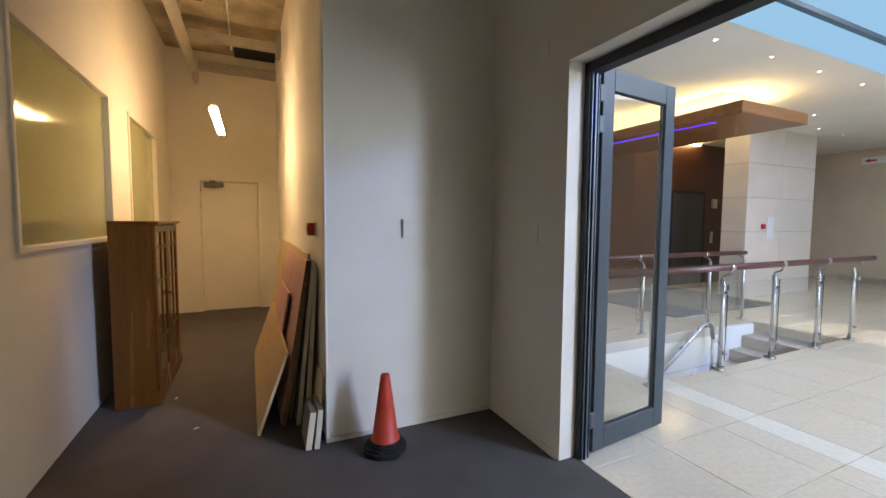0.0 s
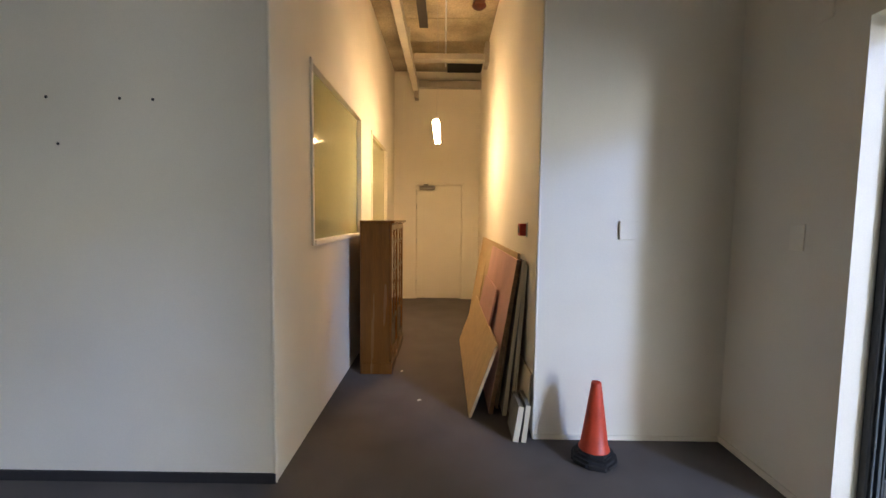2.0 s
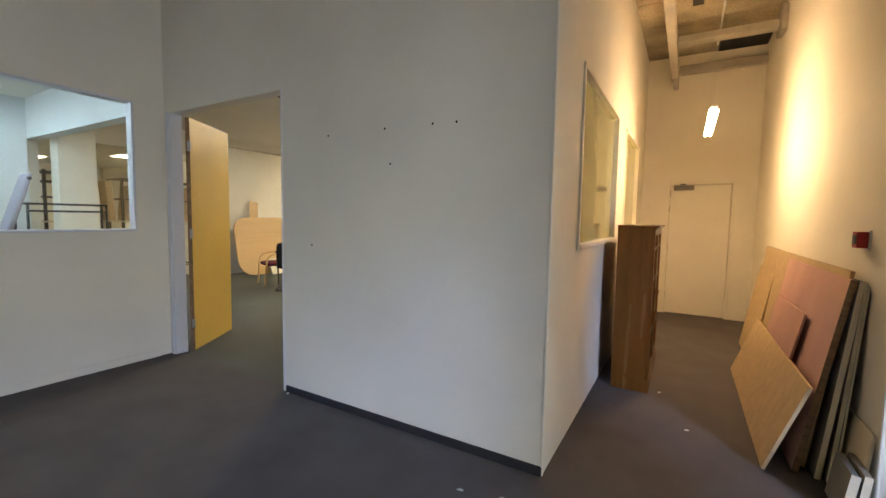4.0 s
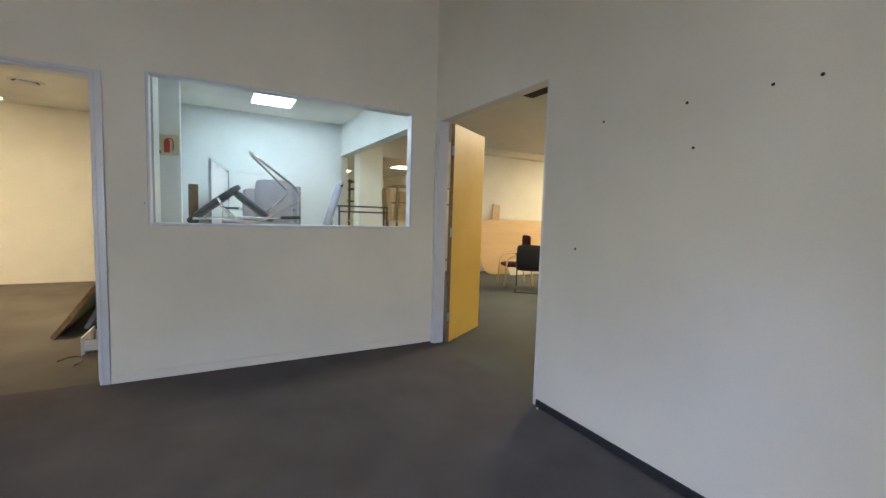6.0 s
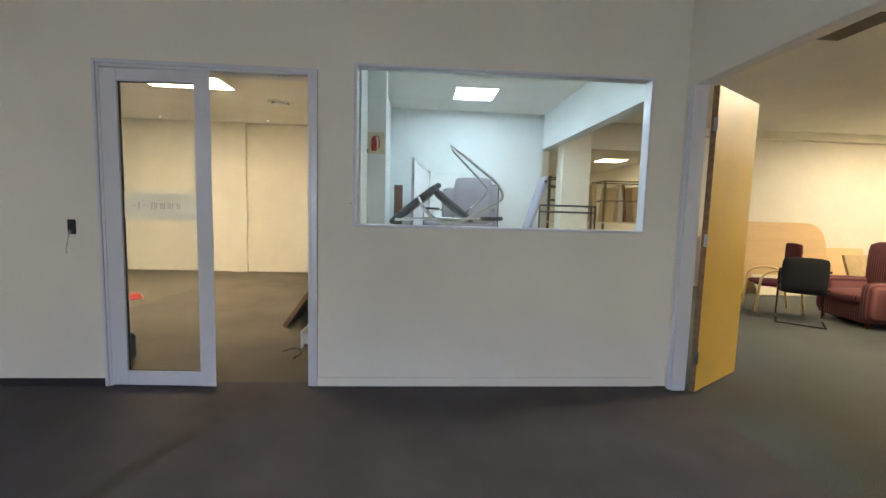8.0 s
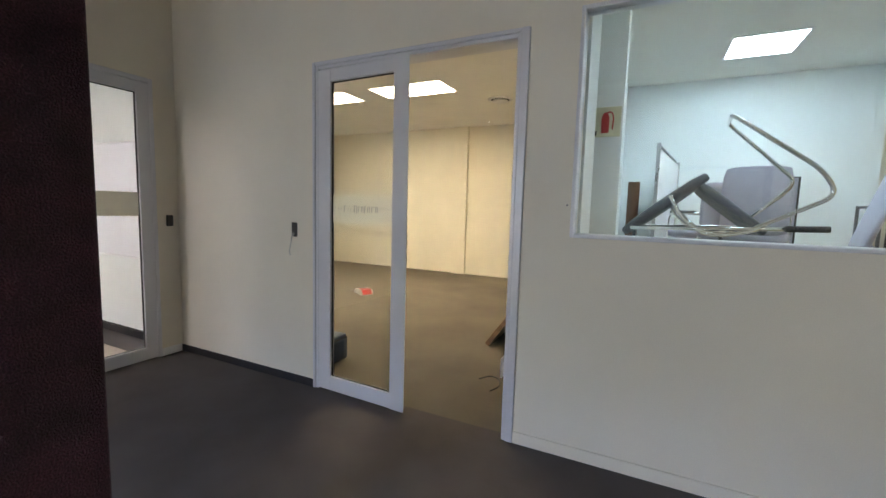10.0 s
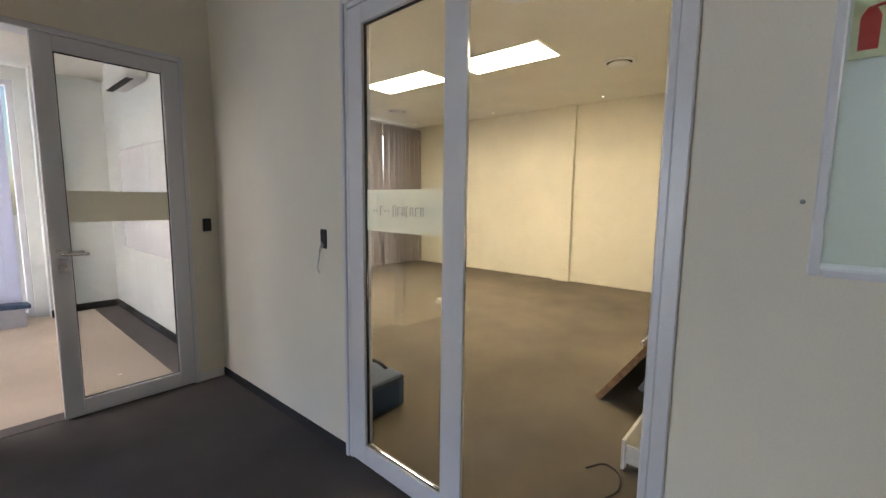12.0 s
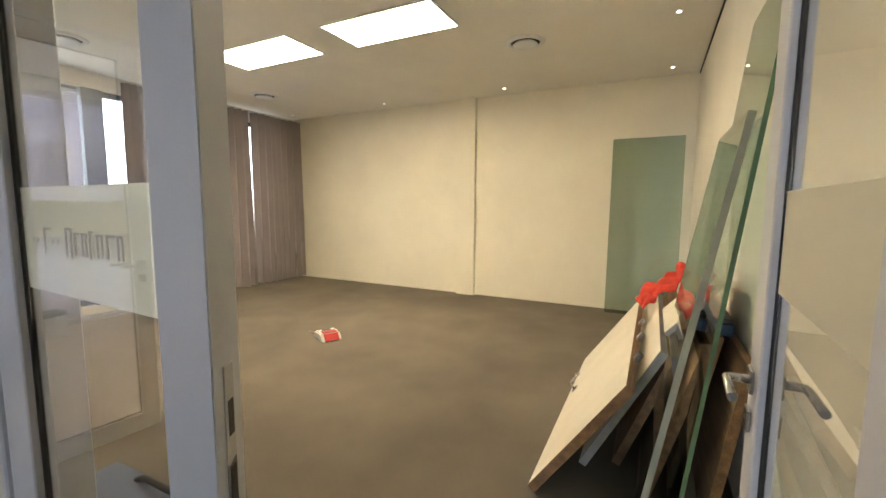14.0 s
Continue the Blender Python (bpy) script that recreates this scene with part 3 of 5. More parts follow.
def glazed_leaf(parent, m, w=0.78, h=2.395, material=M_FRAME, stile=0.11, rails=(0.11, 0.09), band=(1.30, 1.505), bars=True, handle=True, splay=0.0):
    """A door leaf with glass, gasket and a frosted band; hinge at the origin, leaf along +x."""
    z0 = 0.012
    meeting = () if splay else (((w - stile, -0.024, z0), (w, 0.024, h)),)
    leaf = part("leaf", boxes(((0, -0.024, z0), (stile, 0.024, h)), *meeting,
                              ((stile, -0.024, z0), (w - stile, 0.024, z0 + rails[0])), ((stile, -0.024, h - rails[1]), (w - stile, 0.024, h)), bevel=0.003), material, parent)
    leaf.matrix_local = m
    if splay:
        part("meeting_stile", prism([(w - stile, -0.03), (w, -0.03), (w - splay, 0.036), (w - stile, 0.036)], z0, h, 'xy', 0.002), material, leaf)
    a, b, c, d = stile, w - stile, z0 + rails[0], h - rails[1]
    g = 0.006
    part("gasket", boxes(((a, -0.009, c), (a + g, 0.009, d)), ((b - g, -0.009, c), (b, 0.009, d)), ((a + g, -0.009, c), (b - g, 0.009, c + g)), ((a + g, -0.009, d - g), (b - g, 0.009, d))), M_BLACK, leaf)
    pane("pane", boxes(((a + g, -0.004, c + g), (b - g, 0.004, d - g))), M_GLASS, leaf)
    if band:
        pane("frosted_band", boxes(((a + g, 0.0045, band[0]), (b - g, 0.0058, band[1]))), M_FILM, leaf, "frosted privacy band")
        if bars:
            zc = (band[0] + band[1]) / 2
            bm = bmesh.new()
            for k, (x, bw, bh) in enumerate(((0.20, 0.008, 0.008), (0.225, 0.008, 0.008), (0.255, 0.022, 0.05), (0.29, 0.008, 0.008), (0.315, 0.008, 0.008), (0.35, 0.026, 0.055),
                                             (0.385, 0.022, 0.04), (0.415, 0.020, 0.04), (0.443, 0.016, 0.05), (0.47, 0.022, 0.04), (0.505, 0.030, 0.04), (0.54, 0.020, 0.04))):
                x -= 0.02
                if bw < 0.01:
                    add_box(bm, (x, -0.0058, zc - bh / 2), (x + bw, -0.0048, zc + bh / 2))
                    continue
                add_box(bm, (x, -0.0058, zc - bh / 2), (x + 0.006, -0.0048, zc + bh / 2 - 0.004))
                add_box(bm, (x, -0.0058, zc + bh / 2 - 0.004), (x + bw, -0.0048, zc + bh / 2))
                if k % 2:
                    add_box(bm, (x + bw - 0.005, -0.0058, zc - bh / 2), (x + bw, -0.0048, zc + bh / 2 - 0.004))
            part("logo_mark", bm, M_FILM_BAR, leaf, "row of plain grey marks")
    if handle:
        lever(leaf, w - 0.055, 1.09, 1)
        lever(leaf, w - 0.055, 1.09, -1)
    return leaf


d1 = thing("door_1", "open double glazed door in a pale grey aluminium frame", "door")
d1["kind"] = "structure"
part("frame", boxes(((-5.16, -2.47, 0), (-4.985, -2.445, 2.455)), ((-5.15, -2.445, 0), (-4.995, -2.42, 2.44)), ((-5.16, -0.905, 0), (-4.982, -0.858, 2.455)), ((-5.15, -0.93, 0), (-4.990, -0.905, 2.44)),
                    ((-5.16, -2.445, 2.43), (-4.985, -0.905, 2.455)), ((-5.15, -2.42, 2.405), (-4.995, -0.93, 2.43)), bevel=0.004), M_FRAME, d1)
left = glazed_leaf(d1, pose(-5.017, -2.418, 0, 0, 0, 87.8), w=0.797, stile=0.120, handle=False, splay=0.04)
lock = part("lock_plate", boxes(((-0.0005, -0.012, 1.01), (0.0025, 0.012, 1.26)), bevel=0.001), M_STEEL, left, "steel lock face plate")
lock.matrix_local = pose(0.778, 0.002, 0, 0, 0, 31)
part("lock_slot", boxes(((0.0026, -0.007, 1.045), (0.0034, 0.007, 1.115))), M_BLACK, lock)
part("lock_slot", boxes(((0.0026, -0.007, 1.16), (0.0034, 0.007, 1.21))), M_BLACK, lock)
glazed_leaf(d1, pose(-5.06, -0.925, 0, 0, 0, 177.5), w=0.74, bars=False)

d2 = thing("door_2", "closed leaf of a glazed double door in a pale frame", "door")
d2["kind"] = "structure"
part("frame", boxes(((-4.80, -4.275, 0), (-4.765, -4.105, 2.46)), ((-3.255, -4.275, 0), (-3.22, -4.105, 2.46)), ((-4.765, -4.275, 2.42), (-3.255, -4.105, 2.46)), bevel=0.005), M_FRAME, d2)
glazed_leaf(d2, pose(-4.765, -4.13, 0, 0, 0, 0), w=0.765, h=2.415, stile=0.10, band=(1.29, 1.49), bars=False)

d3 = thing("door_3", "closed cream flush door with an overhead closer", "door")
d3["kind"] = "structure"
part("frame", boxes(((-0.69, 7.275, 0), (-0.65, 7.30, 2.08)), ((0.155, 7.275, 0), (0.195, 7.30, 2.08)), ((-0.65, 7.275, 2.04), (0.155, 7.30, 2.08)), bevel=0.004), M_WALL, d3)
leaf = part("leaf", boxes(((-0.645, 7.30, 0.012), (0.15, 7.342, 2.035)), bevel=0.003), M_WALL, d3)
part("closer", boxes(((-0.60, 7.235, 1.955), (-0.33, 7.30, 2.025)), ((-0.52, 7.19, 2.03), (-0.44, 7.29, 2.05)), bevel=0.006), M_CLOSER, leaf, "grey overhead door closer")
for z in (0.25, 1.0, 1.62, 1.86):
    part("hinge", boxes(((-0.657, 7.285, z), (-0.643, 7.302, z + 0.10)), bevel=0.003), M_STEEL, leaf)

d4 = thing("door_4", "open tall door with yellow laminate faces", "door")
d4["kind"] = "structure"
part("frame", boxes(((-4.955, 2.015, 0), (-4.93, 2.16, 2.47)), ((-4.93, 2.03, 0), (-4.905, 2.15, 2.454)), ((-3.243, 2.024, 0), (-3.228, 2.155, 2.454)), ((-4.905, 2.035, 2.45), (-3.243, 2.145, 2.456)), bevel=0.004), M_FRAME, d4)
leaf = part("leaf", boxes(((0.0, -0.02, 0.012), (0.83, 0.02, 2.44)), bevel=0.002), M_YELLOW, d4)
leaf.matrix_local = pose(-4.868, 2.182, 0, 0, 0, 122.5)
part("edge_band", boxes(((-0.004, -0.0205, 0.012), (0.0, 0.0205, 2.439))), M_EDGEWOOD, leaf, "dark raw timber edge")
for z in (0.25, 1.2, 2.1):
    part("hinge", boxes(((-0.012, -0.03, z), (0.0, 0.0, z + 0.1)), bevel=0.002), M_STEEL, leaf)

d5 = thing("door_5", "folded slate grey aluminium folding door, pushed aside", "door")
d5["kind"] = "structure"
part("frame", boxes(((1.815, 1.702, 0), (1.90, 1.742, 2.36)), bevel=0.004), M_BLACK, d5)
part("track", boxes(((1.815, 0.34, 2.30), (1.90, 1.70, 2.358)), bevel=0.004), M_BLACK, d5)
part("channel", boxes(((1.83, 1.69, 0), (1.838, 1.703, 2.3)), ((1.852, 1.685, 0), (1.866, 1.703, 2.3)), ((1.88, 1.69, 0), (1.886, 1.703, 2.3))), M_GREYFRAME, d5)
for k, (yy, ang) in enumerate(((1.733, 6.4),)):
    lf = glazed_leaf(d5, pose(1.93, yy, 0, 0, 0, ang), w=0.745, h=2.36, material=M_GREYFRAME, stile=0.105, rails=(0.14, 0.13), band=None, bars=False, handle=False)
    for z in (0.17, 1.97, 2.15):
        part("hinge", boxes(((-0.035, -0.03, z), (0.012, 0.03, z + 0.10)), bevel=0.006), M_HINGE, lf, "dull grey folding hinge")

# ---- wall fittings ----


def wall_box(name, lo, hi, material, label, category, bevel=0.004):
    t = thing(name, label, category, pose(*[(l + h) / 2 for l, h in zip(lo, hi)]))
    c = [(l + h) / 2 for l, h in zip(lo, hi)]
    part("body", boxes(([l - q for l, q in zip(lo, c)], [h - q for h, q in zip(hi, c)]), bevel=bevel, seg=2), material, t)
    return t


wall_box("blank_plate", (0.975, 2.512, 1.335), (1.085, 2.531, 1.452), M_WALL, "painted-over blank outlet plate on the alcove wall", "wall plate", 0.003)
wall_box("blank_plate", (1.694, 1.99, 1.31), (1.701, 2.08, 1.45), M_WALL, "painted-over blank outlet plate beside the folding door", "wall plate", 0.003)
wall_box("blank_plate", (1.692, 1.92, 2.44), (1.701, 2.02, 2.56), M_WALL, "painted-over round-edged plate high on the wall", "wall plate", 0.003)
t = wall_box("fire_call_point", (0.405, 2.90, 1.335), (0.461, 2.985, 1.425), M_RED, "small red fire call point on the corridor wall", "fire alarm", 0.006)
part("backplate", boxes(((0.018, -0.052, -0.055), (0.027, 0.052, 0.055)), bevel=0.002), M_PLASTIC, t)
part("face", boxes(((-0.031, -0.026, -0.026), (-0.027, 0.026, 0.026))), M_GREYCLOTH, t)
t = thing("open_socket_box", "open black socket box with loose wires on the wall", "socket", pose(-5.0, -2.665, 1.23))
part("box", boxes(((-0.002, -0.03, -0.055), (0.006, 0.03, 0.055)), bevel=0.004), M_BLACK, t)
part("wire", tube(fillet([(0.006, -0.01, -0.02), (0.03, -0.005, -0.06), (0.022, -0.02, -0.12), (0.03, -0.03, -0.17), (0.012, -0.035, -0.2)], 0.03), 0.003, 6), M_WIRE, t, "hanging pale wires")
part("wire", tube(fillet([(0.006, 0.0, -0.03), (0.02, -0.015, -0.08), (0.028, -0.025, -0.14)], 0.03), 0.0025, 6), M_WIRE, t)
t = thing("switch_box", "small dark switch box beside the glazed door", "switch", pose(-4.915, -4.13, 1.245))
part("box", boxes(((-0.03, -0.001, -0.05), (0.03, 0.012, 0.05)), bevel=0.005), M_BLACK, t)
for x, z in ((-2.72, 2.05), (-2.196, 2.053), (-1.817, 2.049), (-1.647, 2.045), (-2.898, 1.235), (-2.147, 1.817)):
    t = thing("screw_plug", "dark screw hole in the plaster", "screw hole", pose(x, 2.03, z, 90), "screw holes in the partition")
    part("plug", lathe([(0.008, 0.001), (0.0075, 0.003), (0.004, 0.004)], 10), M_BLACK, t)
t = thing("screw_plug", "small chipped hole in the window partition", "screw hole", pose(-5.0, -0.607, 1.464, 0, 90))
part("plug", lathe([(0.006, 0.001), (0.005, 0.002), (0.002, 0.0025)], 9), M_EDGEGREY, t)
t = thing("fire_sign", "cream fire extinguisher sign with a red symbol", "sign", pose(-5.556, -0.49, 2.015))
part("plate", boxes(((0, -0.095, -0.095), (0.004, 0.095, 0.095)), bevel=0.002), M_SIGN, t)
part("symbol", lathe([(0.024, -0.07), (0.025, 0.03), (0.016, 0.048), (0.008, 0.06)], 14, (0, 0, 0)), M_RED, t, "red extinguisher shape").matrix_local = Matrix.Translation((0.004, 0, 0)) @ Matrix.Diagonal((0.12, 1, 1, 1))
part("hose", tube(fillet([(0.006, 0, 0.055), (0.006, 0.035, 0.065), (0.006, 0.05, 0.03), (0.006, 0.045, -0.05)], 0.03), 0.005, 6), M_RED, t)
part("label_mark", boxes(((0.004, -0.088, -0.085), (0.0055, -0.05, -0.055))), M_BLACK, t)

# ---- corridor ----


def leaning(name, y0, y1, xb, xt, zt, thick, material, label, category="board", group="boards against the corridor wall", edge=None):
    """A sheet on its long edge, leaning on the wall at the higher x."""
    ang = math.degrees(math.atan2(xt - xb, zt))
    h = math.hypot(xt - xb, zt)
    t = thing(name, label, category, pose(xb, y0, 0.002, 0, ang, 0), group)
    s = thick * math.sin(radians(ang))
    part("sheet", boxes(((0, 0, s), (thick, y1 - y0, h)), bevel=0.0015), material, t)
    if edge:
        part("edge", boxes(((-0.001, -0.003, s), (thick + 0.001, 0.0, h + 0.001))), edge, t)
    return t


leaning("chipboard_sheet", 2.79, 4.74, 0.045, 0.235, 0.545, 0.02, M_BOARD, "raw yellow chipboard sheet leaning in front of a stack")
leaning("plasterboard_offcut", 3.35, 4.25, 0.135, 0.30, 0.86, 0.015, M_PINK, "small pink board offcut leaning on the stack")
leaning("plasterboard_sheet", 2.86, 4.42, 0.20, 0.385, 1.16, 0.03, M_PINK, "large pink board leaning on the stack", edge=M_EDGEWOOD)
leaning("chipboard_sheet", 2.95, 5.78, 0.262, 0.405, 1.20, 0.02, M_BOARD, "long yellow chipboard sheet behind the pink boards")
leaning("fibreboard_sheet", 2.84, 4.5, 0.30, 0.418, 1.155, 0.025, M_GREYBOARD, "grey edged board in the stack", edge=M_PALEBOARD)
leaning("fibreboard_sheet", 2.83, 4.6, 0.352, 0.436, 1.13, 0.018, M_GREYBOARD, "thin grey board in the stack", edge=M_PALEBOARD)
leaning("fibreboard_sheet", 2.86, 4.4, 0.326, 0.427, 1.145, 0.008, M_GREYBOARD, "very thin grey board in the stack", edge=M_PALEBOARD)
leaning("fibreboard_sheet", 2.82, 4.3, 0.378, 0.445, 1.12, 0.007, M_GREYBOARD, "very thin grey board at the back of the stack", edge=M_PALEBOARD)
leaning("chipboard_sheet", 5.0, 5.9, 0.22, 0.38, 0.98, 0.02, M_BOARD, "narrow chipboard piece at the far end of the stack")
leaning("board_offcut", 2.575, 3.0, 0.405, 0.444, 0.42, 0.014, M_PALEBOARD, "low pale offcut leaning at the wall corner")
leaning("panel_block", 2.475, 2.72, 0.318, 0.352, 0.24, 0.035, M_GREYBOARD, "short thick grey panel block on the carpet", edge=M_PALEBOARD)
leaning("panel_block", 2.47, 2.72, 0.372, 0.398, 0.25, 0.03, M_GREYBOARD, "short thick grey panel block on the carpet", edge=M_PALEBOARD)

cab = thing("display_cabinet", "varnished oak cabinet with two glazed doors beside the corridor wall", "cabinet", pose(-0.916, 3.63, 0))
part("side_panel", boxes(((0, 0, 0), (0.268, 0.022, 1.40)), bevel=0.002), M_CABINET, cab)
part("side_panel", boxes(((0, 1.048, 0), (0.268, 1.07, 1.40)), bevel=0.002), M_CABINET, cab)
part("back_panel", boxes(((0, 0.022, 0.08), (0.01, 1.048, 1.40))), M_CABINET_DARK, cab)
part("cornice", boxes(((0, -0.006, 1.40), (0.300, 1.076, 1.410)), ((0, -0.010, 1.410), (0.318, 1.085, 1.428)), bevel=0.004, seg=2), M_CABINET, cab)
part("plinth", boxes(((0.01, -0.006, 0), (0.297, 1.076, 0.10)), ((0.02, -0.003, 0.10), (0.291, 1.073, 0.112)), bevel=0.004), M_CABINET, cab)
for z in (0.12, 0.5, 0.78, 1.08):
    part("shelf", boxes(((0.012, 0.024, z), (0.255, 1.046, z + 0.018))), M_CABINET_DARK, cab)
for y in (0.022, 0.537):
    dr = part("door", boxes(((0.267, y, 0.12), (0.288, y + 0.066, 1.395)), ((0.267, y + 0.445, 0.12), (0.288, y + 0.511, 1.395)), ((0.267, y + 0.066, 0.12), (0.288, y + 0.445, 0.20)),
                            ((0.267, y + 0.066, 1.34), (0.288, y + 0.445, 1.395)), ((0.269, y + 0.066, 0.46), (0.286, y + 0.445, 0.50)), ((0.269, y + 0.066, 0.94), (0.286, y + 0.445, 0.965)),
                            ((0.269, y + 0.066, 1.21), (0.286, y + 0.445, 1.235)), ((0.269, y + 0.245, 0.5), (0.286, y + 0.267, 1.34)), bevel=0.003), M_CABINET, cab)
    pane("pane", boxes(((0.275, y + 0.064, 0.20), (0.279, y + 0.447, 1.34))), M_DARKGLASS, dr)
    part("knob", lathe([(0.007, 0), (0.007, 0.012), (0.014, 0.018), (0.012, 0.028), (0.004, 0.032)], 12), M_CABINET_DARK, dr).matrix_local = pose(0.287, y + (0.478 if y < 0.1 else 0.033), 0.80, 0, 90)

bt = thing("fluorescent_batten", "lit twin tube fluorescent light hung on wires", "ceiling light", pose(-0.25, 4.27, 2.46))
part("body", boxes(((-0.03, 0.05, 0.018), (0.03, 1.17, 0.055)), bevel=0.006), M_WHITE, bt)
for x in (-0.024, 0.024):
    part("tube", tube([(x, 0.0, 0.0), (x, 1.22, 0.0)], 0.013, 12), M_TUBE, bt, "glowing tube")
for y in (0.0, 1.19):
    part("end_cap", boxes(((-0.012, y, -0.012), (0.012, y + 0.03, 0.022)), bevel=0.004), M_PLASTIC, bt)
for y in (0.25, 0.97):
    part("wire", tube([(0, y, 0.055), (0, y, 1.54)], 0.001, 6), M_WIRE, bt)

bmx = thing("ceiling_beams", "painted steel sections under the slab", "beam")
bmx["kind"] = "structure"
part("long_section", boxes(((-0.72, 2.2, 3.62), (-0.62, 7.28, 3.74)), bevel=0.008), M_STEELBEAM, bmx)
part("cross_section", boxes(((-0.62, 7.19, 3.70), (0.46, 7.287, 3.83)), bevel=0.008), M_STEELBEAM, bmx)
part("cross_section", boxes(((-0.62, 6.0, 3.74), (0.46, 6.18, 3.82)), bevel=0.008), M_STEELBEAM, bmx)
part("bracket", boxes(((-0.69, 7.1, 3.5), (-0.62, 7.28, 3.62)), bevel=0.008), M_STEELBEAM, bmx)
part("bracket", boxes(((0.40, 5.9, 3.66), (0.46, 6.2, 3.95)), bevel=0.008), M_STEELBEAM, bmx)
for y, z in ((2.9, 3.74), (4.4, 3.74), (5.6, 3.74)):
    part("hanger", boxes(((-0.70, y, z), (-0.64, y + 0.04, 4.0))), M_STEELBEAM, bmx)
cd = thing("conduit", "thin white conduit along the slab", "conduit")
part("pipe", tube([(-0.16, 2.2, 3.955), (-0.16, 6.9, 3.955)], 0.012, 8), M_WHITE, cd)
for y in (2.8, 4.2, 5.6, 6.8):
    part("clip", boxes(((-0.18, y, 3.955), (-0.14, y + 0.02, 4.001))), M_STEELBEAM, cd)
ct = thing("cable_tray", "dark steel cable channel hung from the slab", "cable tray")
part("channel", boxes(((-0.47, 2.3, 3.70), (-0.37, 4.95, 3.708)), ((-0.47, 2.3, 3.708), (-0.464, 4.95, 3.76)), ((-0.376, 2.3, 3.708), (-0.37, 4.95, 3.76))), M_DARKMETAL, ct)
for y in (2.8, 4.5):
    part("hanger", boxes(((-0.43, y, 3.708), (-0.41, y + 0.02, 4.001))), M_DARKMETAL, ct)
sd = thing("alarm_sounder", "rusty red alarm sounder on the slab", "alarm", pose(0.23, 4.95, 3.90))
part("body", lathe([(0.03, 0.1), (0.07, 0.095), (0.085, 0.06), (0.08, 0.045), (0.055, 0.04), (0.05, 0.025), (0.02, 0.02)], 20), M_RUST, sd)
part("bracket", boxes(((-0.06, -0.34, 0.05), (0.06, -0.05, 0.10)), bevel=0.012), M_RUST, sd)
# dark sheet under the slab stands in for the shade of a recess
vd = thing("slab_recess_shade", "thin dark sheet standing in for a shaded slab recess", "opening")
part("patch", boxes(((-0.13, 6.84, 3.985), (0.45, 7.28, 4.002))), M_SKIRT_DARK, vd)

cone = thing("traffic_cone", "worn orange traffic cone on a black rubber base", "traffic cone", pose(0.777, 2.285, 0))
part("base", prism([(r * math.cos(a), r * math.sin(a)) for r, a in [((0.15, 0.138)[k % 2], radians(12 + 45 * k)) for k in range(8)]], 0.0, 0.05, 'xy', 0.016), M_CONEBASE, cone, "black rubber base")
part("base_collar", prism([(r * math.cos(a), r * math.sin(a)) for r, a in [((0.118, 0.108)[k % 2], radians(12 + 45 * k)) for k in range(8)]], 0.048, 0.082, 'xy', 0.012), M_CONEBASE, cone)
part("body", lathe([(0.092, 0.078), (0.090, 0.088), (0.082, 0.096), (0.055, 0.29), (0.030, 0.475), (0.027, 0.49), (0.019, 0.493), (0.014, 0.475)], 32), M_CONE, cone)

for x, y, r in ((-0.335, 3.084, 20), (-0.536, 3.706, 70), (-1.39, 1.678, 10), (-1.174, 1.727, 40), (-3.16, 2.0, 130)):
    t = thing("paper_scrap", "small white paper scrap on the carpet", "litter", pose(x, y, 0.001, 0, 0, r), "litter on the carpet")
    part("scrap", prism([(-0.018, -0.006), (0.016, -0.008), (0.02, 0.005), (-0.004, 0.009)], 0, 0.003, 'xy'), M_PLASTIC, t)

# a felt covered screen stands in the anteroom
vp = thing("felt_screen", "tall dark maroon felt covered screen panel", "screen", pose(-3.135, -1.955, 0))
part("panel", boxes(((-0.17, 0.15, 0), (0.15, 0.2, 2.25)), bevel=0.02, seg=3), M_VELVET, vp)

# ---- light panels, spots and vents ----


def panel(name, x0, x1, y0, y1, z, material, label, group):
    t = thing(name, label, "ceiling light", pose((x0 + x1) / 2, (y0 + y1) / 2, z), group)
    a, b = (x1 - x0) / 2, (y1 - y0) / 2
    part("frame", boxes(((-a, -b, -0.012), (a, -b + 0.02, 0.0)), ((-a, b - 0.02, -0.012), (a, b, 0)), ((-a, -b + 0.02, -0.012), (-a + 0.02, b - 0.02, 0)), ((a - 0.02, -b + 0.02, -0.012), (a, b - 0.02, 0))), M_WHITE, t)
    part("diffuser", boxes(((-a + 0.02, -b + 0.02, -0.008), (a - 0.02, b - 0.02, -0.001))), material, t, "glowing diffuser")
    return t


panel("light_panel", -8.38, -7.79, -4.07, -2.86, 3.165, M_PANEL_WARM, "lit rectangular ceiling light panel", "ceiling lights of the carpet room")
panel("light_panel", -8.38, -7.79, -5.80, -4.52, 3.165, M_PANEL_WARM, "lit rectangular ceiling light panel", "ceiling lights of the carpet room")
panel("light_panel", -7.985, -7.36, 0.385, 0.985, 3.075, M_PANEL_COOL, "lit square cool white ceiling light panel of a pair, one added unseen", "ceiling lights of the store")
# unseen panel, added to brighten the pier and the store near the window
panel("light_panel", -6.05, -5.45, 0.70, 1.06, 3.075, M_PANEL_COOL, "lit square cool white ceiling light panel of a pair, one added unseen", "ceiling lights of the store")
panel("light_panel", -1.85, -1.25, -5.6, -4.5, 2.9, M_PANEL_MEETING, "lit rectangular ceiling light panel", "ceiling lights of the meeting room")
panel("light_panel", -11.5, -10.9, 4.05, 4.65, 2.7, M_PANEL_BAY, "lit office ceiling light panel of a set, one added unseen", "ceiling lights of the office")
